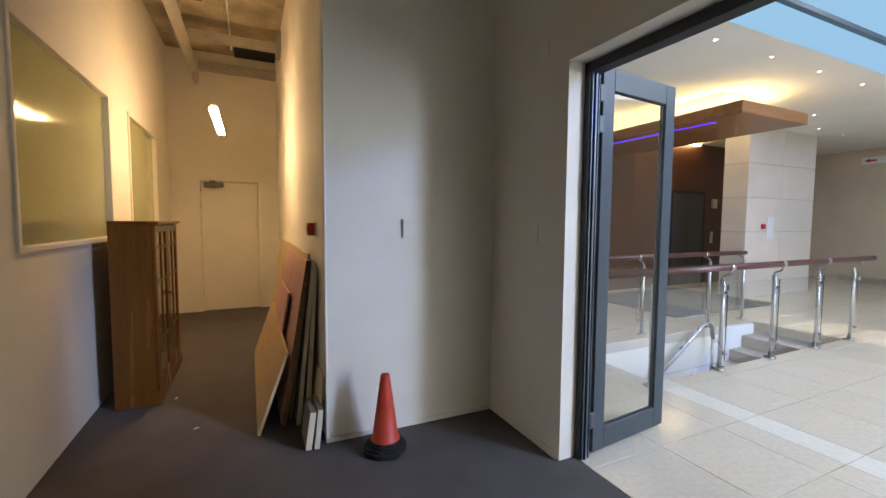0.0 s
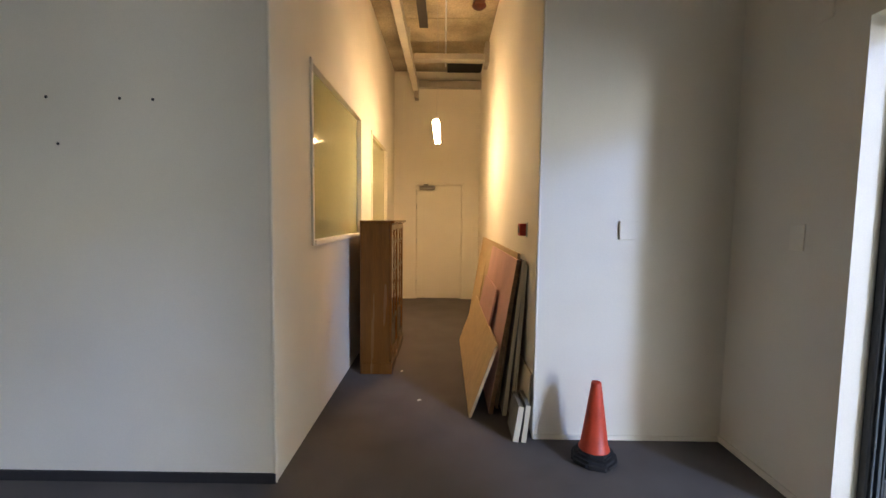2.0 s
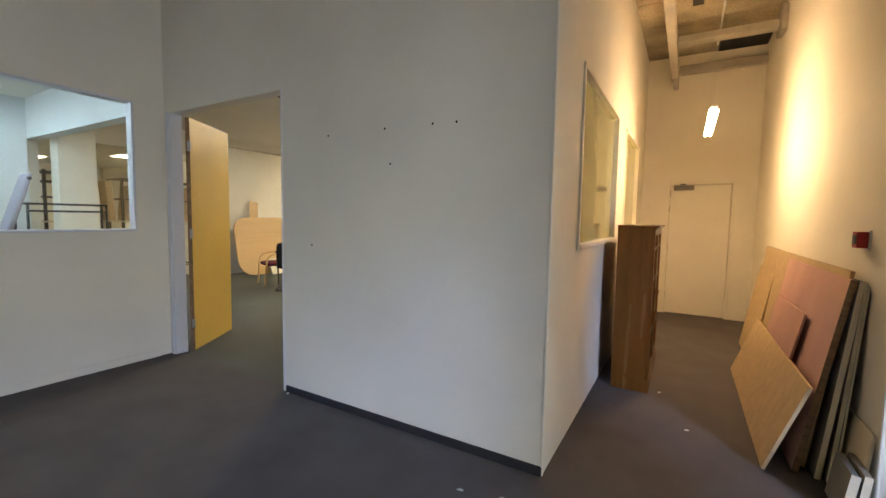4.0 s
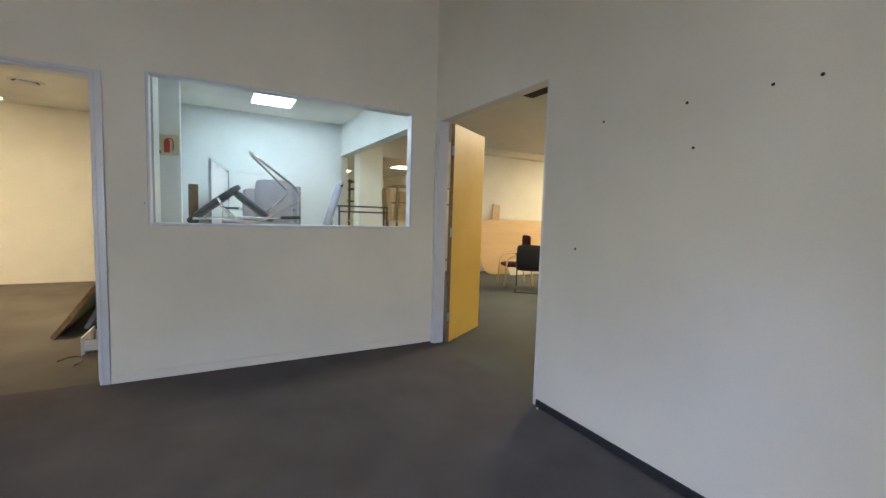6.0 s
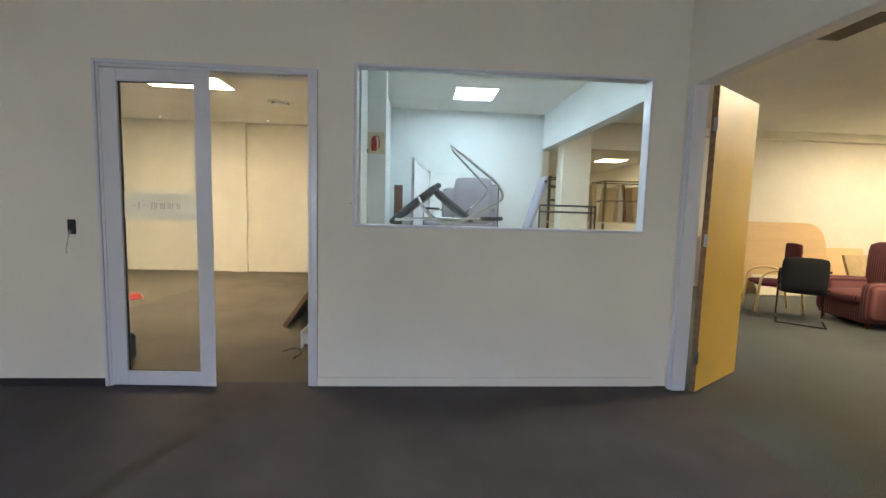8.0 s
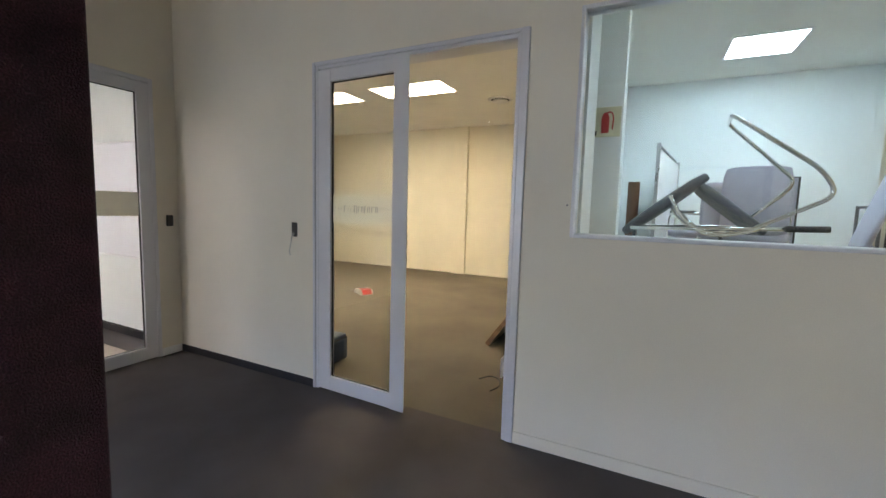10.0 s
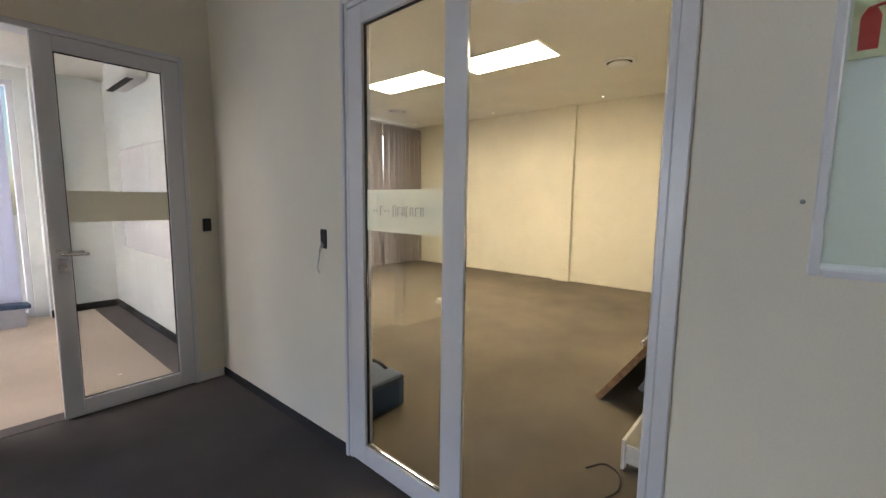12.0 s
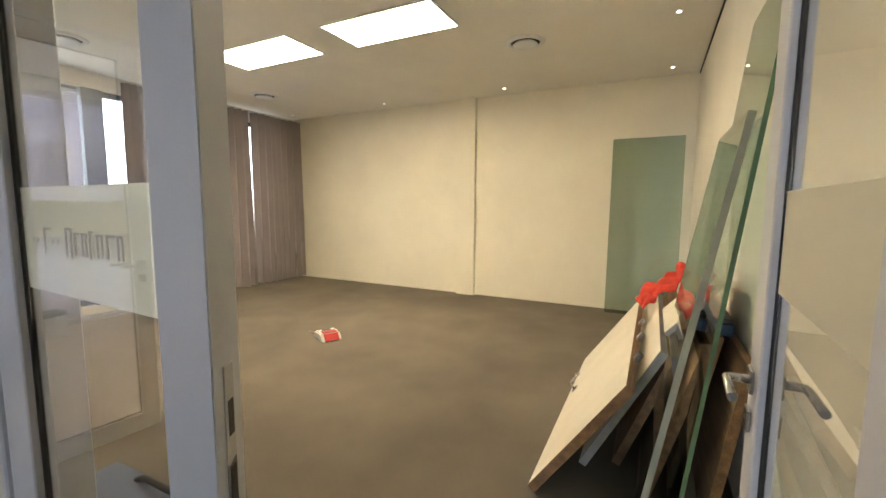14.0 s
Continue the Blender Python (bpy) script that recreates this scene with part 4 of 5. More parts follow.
panel("light_panel", -13.6, -13.0, 2.9, 3.5, 2.7, M_PANEL_BAY, "lit office ceiling light panel of a set, one added unseen", "ceiling lights of the office")
panel("light_panel", -5.86, -5.26, 5.04, 6.24, 3.22, M_PANEL_OFFICE, "lit office ceiling light panel of a set, one added unseen", "ceiling lights of the office")
# unseen panel, added to brighten the office's west wall
panel("light_panel", -8.2, -7.6, 8.5, 9.7, 3.22, M_PANEL_OFFICE, "lit office ceiling light panel of a set, one added unseen", "ceiling lights of the office")


def spot(x, y, z, lens, group, r=0.022):
    t = thing("downlight", "small recessed spot light with a white ring", "downlight", pose(x, y, z), group)
    part("ring", lathe([(0.036, 0.0), (0.036, -0.005), (0.026, -0.007), (0.026, 0.0)], 20), M_WHITE, t)
    part("lens", lathe([(r, -0.001), (r, -0.006), (0.006, -0.0085)], 14), lens, t)


for x, y in ((-10.6, -1.02), (-10.6, -3.165), (-10.6, -5.275), (-10.58, -7.37), (-8.96, -1.03), (-7.2, -1.03), (-8.2, -7.3)):
    spot(x, y, 3.165, M_SPOT, "spots of the carpet room", 0.016)


def vent(x, y, z):
    t = thing("air_diffuser", "round white air diffuser in the ceiling", "air vent", pose(x, y, z), "round air diffusers")
    part("ring", lathe([(0.20, 0.0), (0.20, -0.006), (0.165, -0.02), (0.155, -0.02), (0.155, 0.0)], 32), M_WHITE, t)
    part("gap", lathe([(0.15, -0.002), (0.15, -0.006), (0.12, -0.006)], 32), M_BLACK, t)
    part("disc", lathe([(0.10, -0.006), (0.13, -0.03), (0.125, -0.036), (0.02, -0.04)], 32), M_WHITE, t)


for x, y in ((-9.05, -2.42), (-9.34, -6.65), (-6.86, -6.63), (-6.78, -2.5)):
    vent(x, y, 3.165)
gv = thing("square_vent", "dark square ceiling grille in the office", "air vent", pose(-5.47, 3.875, 3.22))
part("frame", boxes(((-0.28, -0.15, -0.012), (0.28, -0.13, 0)), ((-0.28, 0.13, -0.012), (0.28, 0.15, 0)), ((-0.28, -0.13, -0.012), (-0.26, 0.13, 0)), ((0.26, -0.13, -0.012), (0.28, 0.13, 0))), M_DARKMETAL, gv)
for k in range(7):
    part("slat", boxes(((-0.26, -0.12 + k * 0.037, -0.01), (0.26, -0.105 + k * 0.037, -0.002))), M_DARKMETAL, gv)
part("backing", boxes(((-0.26, -0.13, -0.002), (0.26, 0.13, 0.0))), M_BLACK, gv)
gv = thing("square_vent", "grey slatted ceiling grille in the carpet room", "air vent", pose(-8.33, -1.235, 3.165))
part("frame", boxes(((-0.17, -0.17, -0.012), (0.17, -0.15, 0)), ((-0.17, 0.15, -0.012), (0.17, 0.17, 0)), ((-0.17, -0.15, -0.012), (-0.15, 0.15, 0)), ((0.15, -0.15, -0.012), (0.17, 0.15, 0))), M_HINGE, gv)
for k in range(9):
    part("slat", boxes(((-0.144 + k * 0.034, -0.15, -0.01), (-0.128 + k * 0.034, 0.15, -0.002))), M_HINGE, gv)
part("backing", boxes(((-0.15, -0.15, -0.002), (0.15, 0.15, 0.0))), M_BLACK, gv)

# ---- store behind the window ----


def table(name, x0, x1, y0, y1, z, material, label, leg=0.025):
    t = thing(name, label, "table", pose((x0 + x1) / 2, (y0 + y1) / 2, 0))
    a, b = (x1 - x0) / 2, (y1 - y0) / 2
    part("tabletop", boxes(((-a, -b, z - 0.03), (a, b, z)), bevel=0.004), material, t)
    for sx in (-1, 1):
        for sy in (-1, 1):
            part("leg", tube([(sx * (a - 0.06), sy * (b - 0.06), 0), (sx * (a - 0.06), sy * (b - 0.06), z - 0.03)], leg, 10), M_DARKMETAL, t)
    return t


table("trestle_table", -6.45, -5.70, -0.30, 1.05, 0.95, M_PALEBOARD, "plain pale table with furniture piled on it")
table("trestle_table", -7.9, -6.75, 0.12, 1.25, 0.82, M_PALEBOARD, "plain pale table holding upholstered chairs")

# a cantilever chair laid upside down on the table: its sled base points up
ch = thing("cantilever_chair", "upturned dark grey cantilever chair with chrome tubes", "chair", pose(-5.9, 0, 0))
part("seat", puff((-0.23, -0.30, -0.035), (0.23, 0.30, 0.035), 0.03, 0.008), M_GREYCLOTH, ch, "dark vinyl seat pad").matrix_local = pose(0, -0.11, 1.49, 39)
part("backrest", puff((-0.22, -0.24, -0.03), (0.22, 0.24, 0.03), 0.028, 0.008), M_GREYCLOTH, ch, "dark vinyl back pad").matrix_local = pose(0, 0.26, 1.478, -39)
for x in (-0.25, 0.25):
    part("side_tube", tube(fillet([(x, 0.42, 1.36), (x, 0.20, 1.30), (x, 0.0, 1.38), (x, -0.08, 1.55)], 0.12), 0.0125, 10), M_CHROME, ch, "chrome tube")
part("base_loop", tube(fillet([(0.25, -0.03, 1.45), (0.25, 0.12, 1.30), (0.25, 0.30, 1.32), (0.25, 0.74, 1.56), (0.25, 0.66, 1.70), (0.25, 0.21, 2.035), (-0.22, 0.26, 2.06), (-0.22, 0.66, 1.67), (-0.22, 0.60, 1.58), (-0.22, 0.30, 1.30)], 0.08, 6), 0.0125, 10), M_CHROME, ch, "chrome sled base loop")
part("arm_bar", tube([(0.25, -0.30, 1.335), (0.25, 0.70, 1.365)], 0.0125, 10), M_CHROME, ch)
part("arm_bar", tube([(-0.25, -0.30, 1.335), (-0.25, 0.55, 1.355)], 0.0125, 10), M_CHROME, ch)
part("arm_pad", tube([(0.25, 0.52, 1.362), (0.25, 0.72, 1.368)], 0.019, 10), M_BLACK, ch, "black arm grip")
for y in (-0.28, 0.24):
    part("prop_leg", tube([(0.0, y, 0.951), (0.0, y, 1.32)], 0.012, 8), M_CHROME, ch)


def lilac_chair(m, tall=0.0):
    t = thing("upholstered_chair", "pale lilac grey meeting chair stored on a table", "chair", m, "stored meeting chairs")
    part("seat", puff((-0.24, -0.24, 0.38), (0.24, 0.24, 0.47), 0.04, 0.01), M_LILAC, t)
    part("backrest", puff((-0.23, 0.18, 0.46), (0.23, 0.26, 0.90 + tall), 0.035, 0.012), M_LILAC, t)
    for x in (-0.23, 0.23):
        part("arm", tube(fillet([(x, -0.2, 0.0), (x, -0.22, 0.62), (x, 0.2, 0.62)], 0.08), 0.0125, 8), M_CHROME, t)
        part("arm_pad", boxes(((x - 0.025, -0.18, 0.625), (x + 0.025, 0.14, 0.65)), bevel=0.01), M_GREYCLOTH, t)
        part("leg", tube([(x, 0.2, 0.0), (x, 0.2, 0.42)], 0.0125, 8), M_CHROME, t)
    return t


lilac_chair(pose(-7.35, 0.30, 0.82, 0, 0, -55))
lilac_chair(pose(-7.15, 0.66, 0.82, 0, 0, -105), 0.12)
pn = thing("screen_panel", "grey fabric screen panel in a dark frame", "screen", pose(-7.72, 0.74, 0.822))
part("fabric", boxes(((-0.015, 0.012, 0.012), (0.015, 0.33, 0.99)), bevel=0.004), M_LILAC, pn)
part("frame", boxes(((-0.02, 0, 0), (0.02, 0.012, 1.0)), ((-0.02, 0.33, 0), (0.02, 0.345, 1.0)), ((-0.02, 0.012, 0.99), (0.02, 0.33, 1.0)), ((-0.02, 0.012, 0), (0.02, 0.33, 0.012))), M_DARKMETAL, pn)
bk = thing("chair_back", "loose pale lilac chair back leaning on a table", "chair back", pose(-7.05, 1.30, 1.122, -17))
part("pad", puff((-0.14, -0.03, 0.0), (0.14, 0.03, 0.80), 0.028, 0.01), M_LILAC, bk)
part("pivot", tube([(-0.16, 0.0, 0.74), (0.16, 0.0, 0.74)], 0.02, 10), M_DARKMETAL, bk)
bt2 = thing("bottle", "small blue bottle on the table", "bottle", pose(-6.95, 1.35, 1.122))
part("body", lathe([(0.03, 0.0), (0.032, 0.01), (0.032, 0.1), (0.014, 0.13), (0.014, 0.15)], 16), M_BLUETOP, bt2)
table("side_table", -7.5, -6.72, 1.27, 1.72, 1.12, M_PALEBOARD, "tall narrow table holding a loose chair back")
wb = thing("flip_chart_board", "white flip chart board leaning at the back wall", "whiteboard", pose(-6.9, -0.16, 0, 0, 0, 81.8))
part("board", boxes(((0, 0, 0.95), (0.02, 1.70, 2.03)), bevel=0.003), M_BOARDWHITE, wb)
part("frame", boxes(((-0.005, -0.02, 0.0), (0.028, 0.0, 2.07)), ((-0.005, 1.70, 0.0), (0.028, 1.72, 2.07)), ((-0.005, 0.0, 2.03), (0.028, 1.70, 2.05)), bevel=0.003), M_STEEL, wb)
bp = thing("brown_board", "brown veneer board leaning behind the pier", "board", pose(-7.6, -0.42, 0, 0, -4, 0))
part("sheet", boxes(((0, 0, 0), (0.022, 0.12, 1.78)), bevel=0.003), M_CABINET_DARK, bp)
tf = thing("steel_table_frame", "dark tubular steel table frame standing on end", "table frame", pose(-7.9, 1.75, 0))
for z in (1.555, 1.46):
    part("rail", tube([(0, 0, z), (0, 0.86, z)], 0.014, 8), M_DARKMETAL, tf)
for x, y in ((0, 0), (0, 0.80), (0, 0.86), (-0.5, 0.0), (-0.5, 0.86)):
    part("leg", tube([(x, y, 0), (x, y, 1.57)], 0.016, 8), M_DARKMETAL, tf)
for y in (0, 0.86):
    part("side_rail", tube([(0, y, 1.555), (-0.5, y, 1.555)], 0.014, 8), M_DARKMETAL, tf)

# ---- open office ----


def rack(name, m, w, d, h, levels, material, label):
    t = thing(name, label, "shelf", m)
    for x in (0, d):
        for y in (0, w):
            part("post", boxes(((x - 0.02, y - 0.02, 0), (x + 0.02, y + 0.02, h)), bevel=0.002), material, t)
    for z in levels:
        for x in (0, d):
            part("rail", boxes(((x - 0.015, 0.02, z - 0.025), (x + 0.015, w - 0.02, z)), bevel=0.002), material, t)
        for y in (0, w):
            part("rail", boxes(((0.02, y - 0.015, z - 0.025), (d - 0.02, y + 0.015, z)), bevel=0.002), material, t)
    part("shelf", boxes(((-0.03, -0.03, 1.28), (d + 0.03, w + 0.03, 1.305))), M_PALEBOARD, t)
    return t


rack("storage_rack", pose(-10.0, 3.45, 0), 1.35, 0.55, 2.09, (2.09, 1.72, 0.4), M_RACK, "bronze steel storage rack holding boards on end")
for y, w, h, m_, r in ((3.28, 0.10, 0.72, M_BOARD, 4), (3.52, 0.16, 0.66, M_BOARD, -5), (3.78, 0.10, 0.70, M_PALEBOARD, 0), (3.92, 0.06, 0.72, M_CABINET_DARK, 8), (4.12, 0.26, 0.68, M_BOARD, 9), (4.45, 0.12, 0.70, M_PALEBOARD, 0), (4.6, 0.10, 0.69, M_BOARD, 0)):
    t = thing("stored_board", "narrow wooden board standing on end in the rack", "board", pose(-9.85, y, 1.306, r, 0, 0), "boards in the storage rack")
    part("sheet", boxes(((0, 0, 0), (0.3, w, h)), bevel=0.002), m_, t)
rack("small_rack", pose(-9.6, 2.3, 0), 0.32, 0.4, 2.12, (2.1, 1.95, 1.7), M_DARKMETAL, "dark steel rack behind the column")

tt = thing("table_top", "large maple table top with rounded corners leaning on the wall", "table top", pose(-9.36, 5.72, 0, 0, -13, 0))
part("top", prism([(p.x, p.y) for p in fillet([(0, 0, 0), (2.42, 0, 0), (2.42, 1.42, 0), (0, 1.42, 0)], 0.42, 9, True)], 0, 0.03, 'yz', 0.004), M_MAPLE, tt)
pl = thing("plank", "narrow maple plank leaning on the wall", "plank", pose(-9.6, 6.12, 0, -8, -10, 0))
part("plank_body", boxes(((0, 0, 0), (0.025, 0.22, 1.84)), bevel=0.003), M_MAPLE, pl)
lb = thing("maple_panel", "pale maple panel leaning low on the wall", "panel", pose(-9.45, 7.3, 0, 0, -22, 0))
part("sheet", boxes(((0, 0, 0), (0.025, 1.9, 0.95)), bevel=0.003), M_MAPLE, lb)
lb = thing("maple_panel", "pale maple panel leaning low on the wall", "panel", pose(-9.1, 6.4, 0, 0, -30, 0))
part("sheet", boxes(((0, 0, 0), (0.025, 1.7, 0.42)), bevel=0.003), M_PALEBOARD, lb)
lb = thing("orange_panel", "orange wooden side panels leaning together", "panel", pose(-8.7, 7.9, 0, 0, -18, 12))
part("sheet", boxes(((0, 0, 0), (0.04, 0.9, 0.85)), bevel=0.003), M_BOARD, lb)


def wood_arm_chair(m):
    t = thing("wood_arm_chair", "maroon visitor chair with bent wooden arms", "chair", m)
    part("seat", puff((-0.25, -0.25, 0.40), (0.25, 0.25, 0.48), 0.04, 0.012), M_MAROON, t)
    part("backrest", puff((-0.24, 0.22, 0.55), (0.24, 0.28, 1.07), 0.03, 0.01), M_MAROON, t)
    for x in (-0.28, 0.28):
        part("arm", tube(fillet([(x, -0.28, 0), (x, -0.24, 0.60), (x, 0.02, 0.68), (x, 0.26, 0.60), (x, 0.34, 0.0)], 0.16, 7), 0.018, 8), M_MAPLE, t, "bent maple arm and legs")
    part("crossbar", tube([(-0.28, 0, 0.39), (0.28, 0, 0.39)], 0.015, 8), M_MAPLE, t)
    return t


def task_chair(m):
    t = thing("black_chair", "black cantilever chair with a padded back", "chair", m)
    part("seat", puff((-0.25, -0.26, 0.42), (0.25, 0.24, 0.50), 0.04, 0.01), M_BLACKCLOTH, t)
    part("backrest", puff((-0.24, 0.20, 0.46), (0.24, 0.27, 0.92), 0.032, 0.012), M_BLACKCLOTH, t)
    for x in (-0.26, 0.26):
        part("sled_tube", tube(fillet([(x, 0.24, 0.5), (x, -0.30, 0.44), (x, -0.32, 0.013), (x, 0.34, 0.013)], 0.08), 0.013, 8), M_DARKMETAL, t)
        part("armrest", tube(fillet([(x, 0.22, 0.75), (x, -0.18, 0.70), (x, -0.22, 0.46)], 0.08), 0.018, 8), M_DARKMETAL, t)
    part("crossbar", tube([(-0.26, 0.34, 0.013), (0.26, 0.34, 0.013)], 0.013, 8), M_DARKMETAL, t)
    return t


def armchair(m):
    t = thing("armchair", "maroon striped upholstered armchair", "armchair", m, "striped armchairs")
    part("base", puff((-0.40, -0.36, 0.06), (0.40, 0.40, 0.32), 0.04), M_STRIPE, t)
    part("seat_cushion", puff((-0.27, -0.40, 0.31), (0.27, 0.24, 0.46), 0.05, 0.02), M_STRIPE, t)
    part("backrest", puff((-0.36, 0.20, 0.32), (0.36, 0.42, 1.14), 0.08, 0.025), M_STRIPE, t)
    for x in (-0.44, 0.27):
        part("arm", puff((x, -0.38, 0.10), (x + 0.17, 0.34, 0.62), 0.07, 0.012), M_STRIPE, t)
    for x in (-0.36, 0.36):
        for y in (-0.3, 0.34):
            part("foot", lathe([(0.02, 0), (0.026, 0.07)], 10), M_CABINET_DARK, t).location = (x, y, 0)
    return t


wood_arm_chair(pose(-7.93, 5.58, 0, 0, 0, -22))
task_chair(pose(-7.2, 5.38, 0, 0, 0, 228))
armchair(pose(-7.15, 6.35, 0, 0, 0, -8))
armchair(pose(-6.22, 6.40, 0, 0, 0, -14))

# ---- carpet room ----


def curtain(x0, x1, y, z0, z1, folds, seed):
    rnd = random.Random(seed)
    n, rows = folds * 10, 10
    ph = [rnd.uniform(0.7, 1.3) for _ in range(folds + 2)]
    bm = bmesh.new()
    sheets = []
    for off in (0.0, 0.006):
        grid = []
        for j in range(rows + 1):
            v = j / rows
            row = []
            for i in range(n + 1):
                u = i / n
                k = u * folds
                a = 0.10 * ph[int(k)] * (0.7 + 0.4 * (1 - v))
                yy = y + a * math.sin(k * 2 * math.pi) + 0.012 * math.sin(k * 5.1 + 3 * v) + off
                xx = x0 + (x1 - x0) * u + 0.012 * math.sin(k * 4 * math.pi) * (1 - 0.4 * v)
                row.append(bm.verts.new((xx, yy, z0 + (z1 - z0) * v + (0.006 * math.sin(k * 3) if j == 0 else 0))))
            grid.append(row)
        for j in range(rows):
            for i in range(n):
                bm.faces.new((grid[j][i], grid[j][i + 1], grid[j + 1][i + 1], grid[j + 1][i])).smooth = True
        sheets.append(grid)
    t = thing("curtain", "taupe grey floor length pleated curtain at the window", "curtain", None, "curtains of the carpet room")
    part("cloth", bm, M_CURTAIN, t)
    part("track", boxes(((x0 - 0.02, y - 0.015, z1), (x1 + 0.02, y + 0.02, z1 + 0.02))), M_WHITE, t)


curtain(-10.92, -9.79, -7.55, 0.03, 3.08, 9, 1)
curtain(-9.70, -8.55, -7.55, 0.03, 3.08, 9, 2)
curtain(-8.47, -7.80, -7.55, 0.03, 3.08, 7, 3)

w3 = thing("window_4", "tall window with dark mullions and a lowered blind", "window")
w3["kind"] = "structure"
part("mullion", boxes(((-7.645, -7.86, 0.12), (-7.41, -7.70, 2.95)), bevel=0.005), M_GREYFRAME, w3)
part("mullion", boxes(((-9.75, -7.86, 0.12), (-9.65, -7.78, 2.95)), bevel=0.005), M_GREYFRAME, w3)
part("rail", boxes(((-10.6, -7.86, 0.12), (-7.60, -7.78, 0.20)), ((-7.40, -7.86, 0.12), (-5.7, -7.78, 0.20)), ((-7.40, -7.86, 2.88), (-5.7, -7.78, 2.95)), ((-10.6, -7.86, 2.88), (-7.60, -7.78, 2.95))), M_GREYFRAME, w3)
pane("pane", boxes(((-10.6, -7.83, 0.20), (-7.60, -7.82, 2.88)), ((-7.40, -7.83, 0.20), (-5.7, -7.82, 2.88))), M_GLASS, w3)


def blind(name, x0, x1, y, z0, z1, label, tilt=62):
    t = thing(name, label, "blind", pose(0, y, 0))
    bm = bmesh.new()
    z = z0
    while z < z1:
        add_box(bm, (x0, -0.0125, -0.0005), (x1, 0.0125, 0.0005), m=pose(0, 0, z, tilt))
        z += 0.021
    tagged(part("slats", bm, M_BLIND, t), kind="stuff")
    part("head_rail", boxes(((x0, -0.02, z1), (x1, 0.02, z1 + 0.035)), bevel=0.004), M_BLIND, t)
    part("bottom_rail", boxes(((x0, -0.013, z0 - 0.022), (x1, 0.013, z0 - 0.008)), bevel=0.003), M_BLIND, t)
    for x in (x0 + 0.12, x1 - 0.12):
        part("cord", boxes(((x, 0.013, z0), (x + 0.003, 0.015, z1))), M_WIRE, t)


blind("venetian_blind", -7.38, -5.72, -7.72, 0.30, 2.86, "pale grey venetian blind lowered over the window")

# doors and panels stacked against the north wall


def slab(name, x0, x1, yb, yt, zt, thick, material, edge, label, category="door panel", group="panels stacked by the wall", handle=False, lift=0.0):
    """A panel on its long edge, leaning towards the wall at the higher y. Local x along the wall, local z up the slope."""
    ang = math.degrees(math.atan2(yt - yb, zt - lift))
    h = math.hypot(yt - yb, zt - lift)
    t = thing(name, label, category, pose(x0, yb, lift + 0.002, -ang, 0, 0), group)
    s = thick * math.sin(radians(ang))
    part("face", boxes(((x1 - x0 + 0.0, 0, s), (-0.006, thick, h)), bevel=0.001), material, t)
    part("edge", boxes(((-0.006, -0.001, s), (0.006, thick + 0.001, h + 0.001))), edge, t, "rough near edge")
    part("top_edge", boxes(((x1 - x0, 0.001, h), (-0.006, thick - 0.001, h + 0.003))), edge, t)
    if handle:
        x, z = -1.12, h * 0.15
        hd = part("handle", boxes(((x - 0.025, -0.008, z - 0.025), (x + 0.025, 0, z + 0.025)), bevel=0.002), M_STEEL, t, "brass grey lever handle")
        part("lever", tube(fillet([(x, 0, z), (x, -0.055, z), (x, -0.055, z + 0.12)], 0.012), 0.009, 8), M_STEEL, hd)
    return t


slab("door_panel", -6.65, -8.66, -1.665, -1.21, 0.65, 0.044, M_DOORPANEL, M_EDGEWOOD, "cream door lying on its side, leaning on a stack", handle=True)
slab("door_panel", -6.99, -8.75, -1.455, -1.07, 0.73, 0.04, M_DOORPANEL, M_EDGEGREY, "grey edged door panel in the stack")
slab("door_panel", -7.08, -8.70, -1.285, -0.975, 0.79, 0.044, M_EDGEWOOD, M_EDGEWOOD, "brown raw timber door in the stack")
slab("door_panel", -6.86, -8.60, -1.13, -0.90, 0.80, 0.044, M_EDGEWOOD, M_EDGEWOOD, "brown raw timber door in the stack")
slab("door_panel", -7.0, -8.6, -0.995, -0.83, 0.84, 0.03, M_EDGEWOOD, M_EDGEWOOD, "brown raw timber panel in the stack")
slab("door_panel", -6.75, -8.3, -0.87, -0.75, 0.80, 0.04, M_EDGEWOOD, M_EDGEWOOD, "brown raw timber door beside the wall")
slab("cream_panel", -7.05, -7.62, -1.065, -0.80, 1.10, 0.022, M_DOORPANEL, M_EDGEGREY, "short cream panel resting on top of the stack", lift=0.80)
for x in (-6.85, -7.25, -7.6):
    t = thing("hinge_block", "steel hinge fixed to the door edge", "hinge", pose(x - 0.2, -1.195, 0.66, -35), "hinges on the stack")
    part("leaf_plate", boxes(((0, 0, 0), (0.045, 0.03, 0.05)), bevel=0.004), M_STEEL, t)


def glass_sheet(name, x0, w, yb, yt, zt, label, th=0.010, edge=M_GLASS_EDGE):
    ang = math.degrees(math.atan2(yt - yb, zt))
    h = math.hypot(yt - yb, zt)
    t = thing(name, label, "glass sheet", pose(x0, yb, 0.003, -ang, 0, 0), "loose glass sheets")
    pane("pane", boxes(((-w, 0, 0), (-0.003, th, h))), M_GLASS_GREEN, t)
    part("edge", boxes(((-0.003, 0, 0), (0.0, th, h)), ((-w - 0.003, 0, 0), (-w, th, h))), edge, t, "polished edge")
    return t


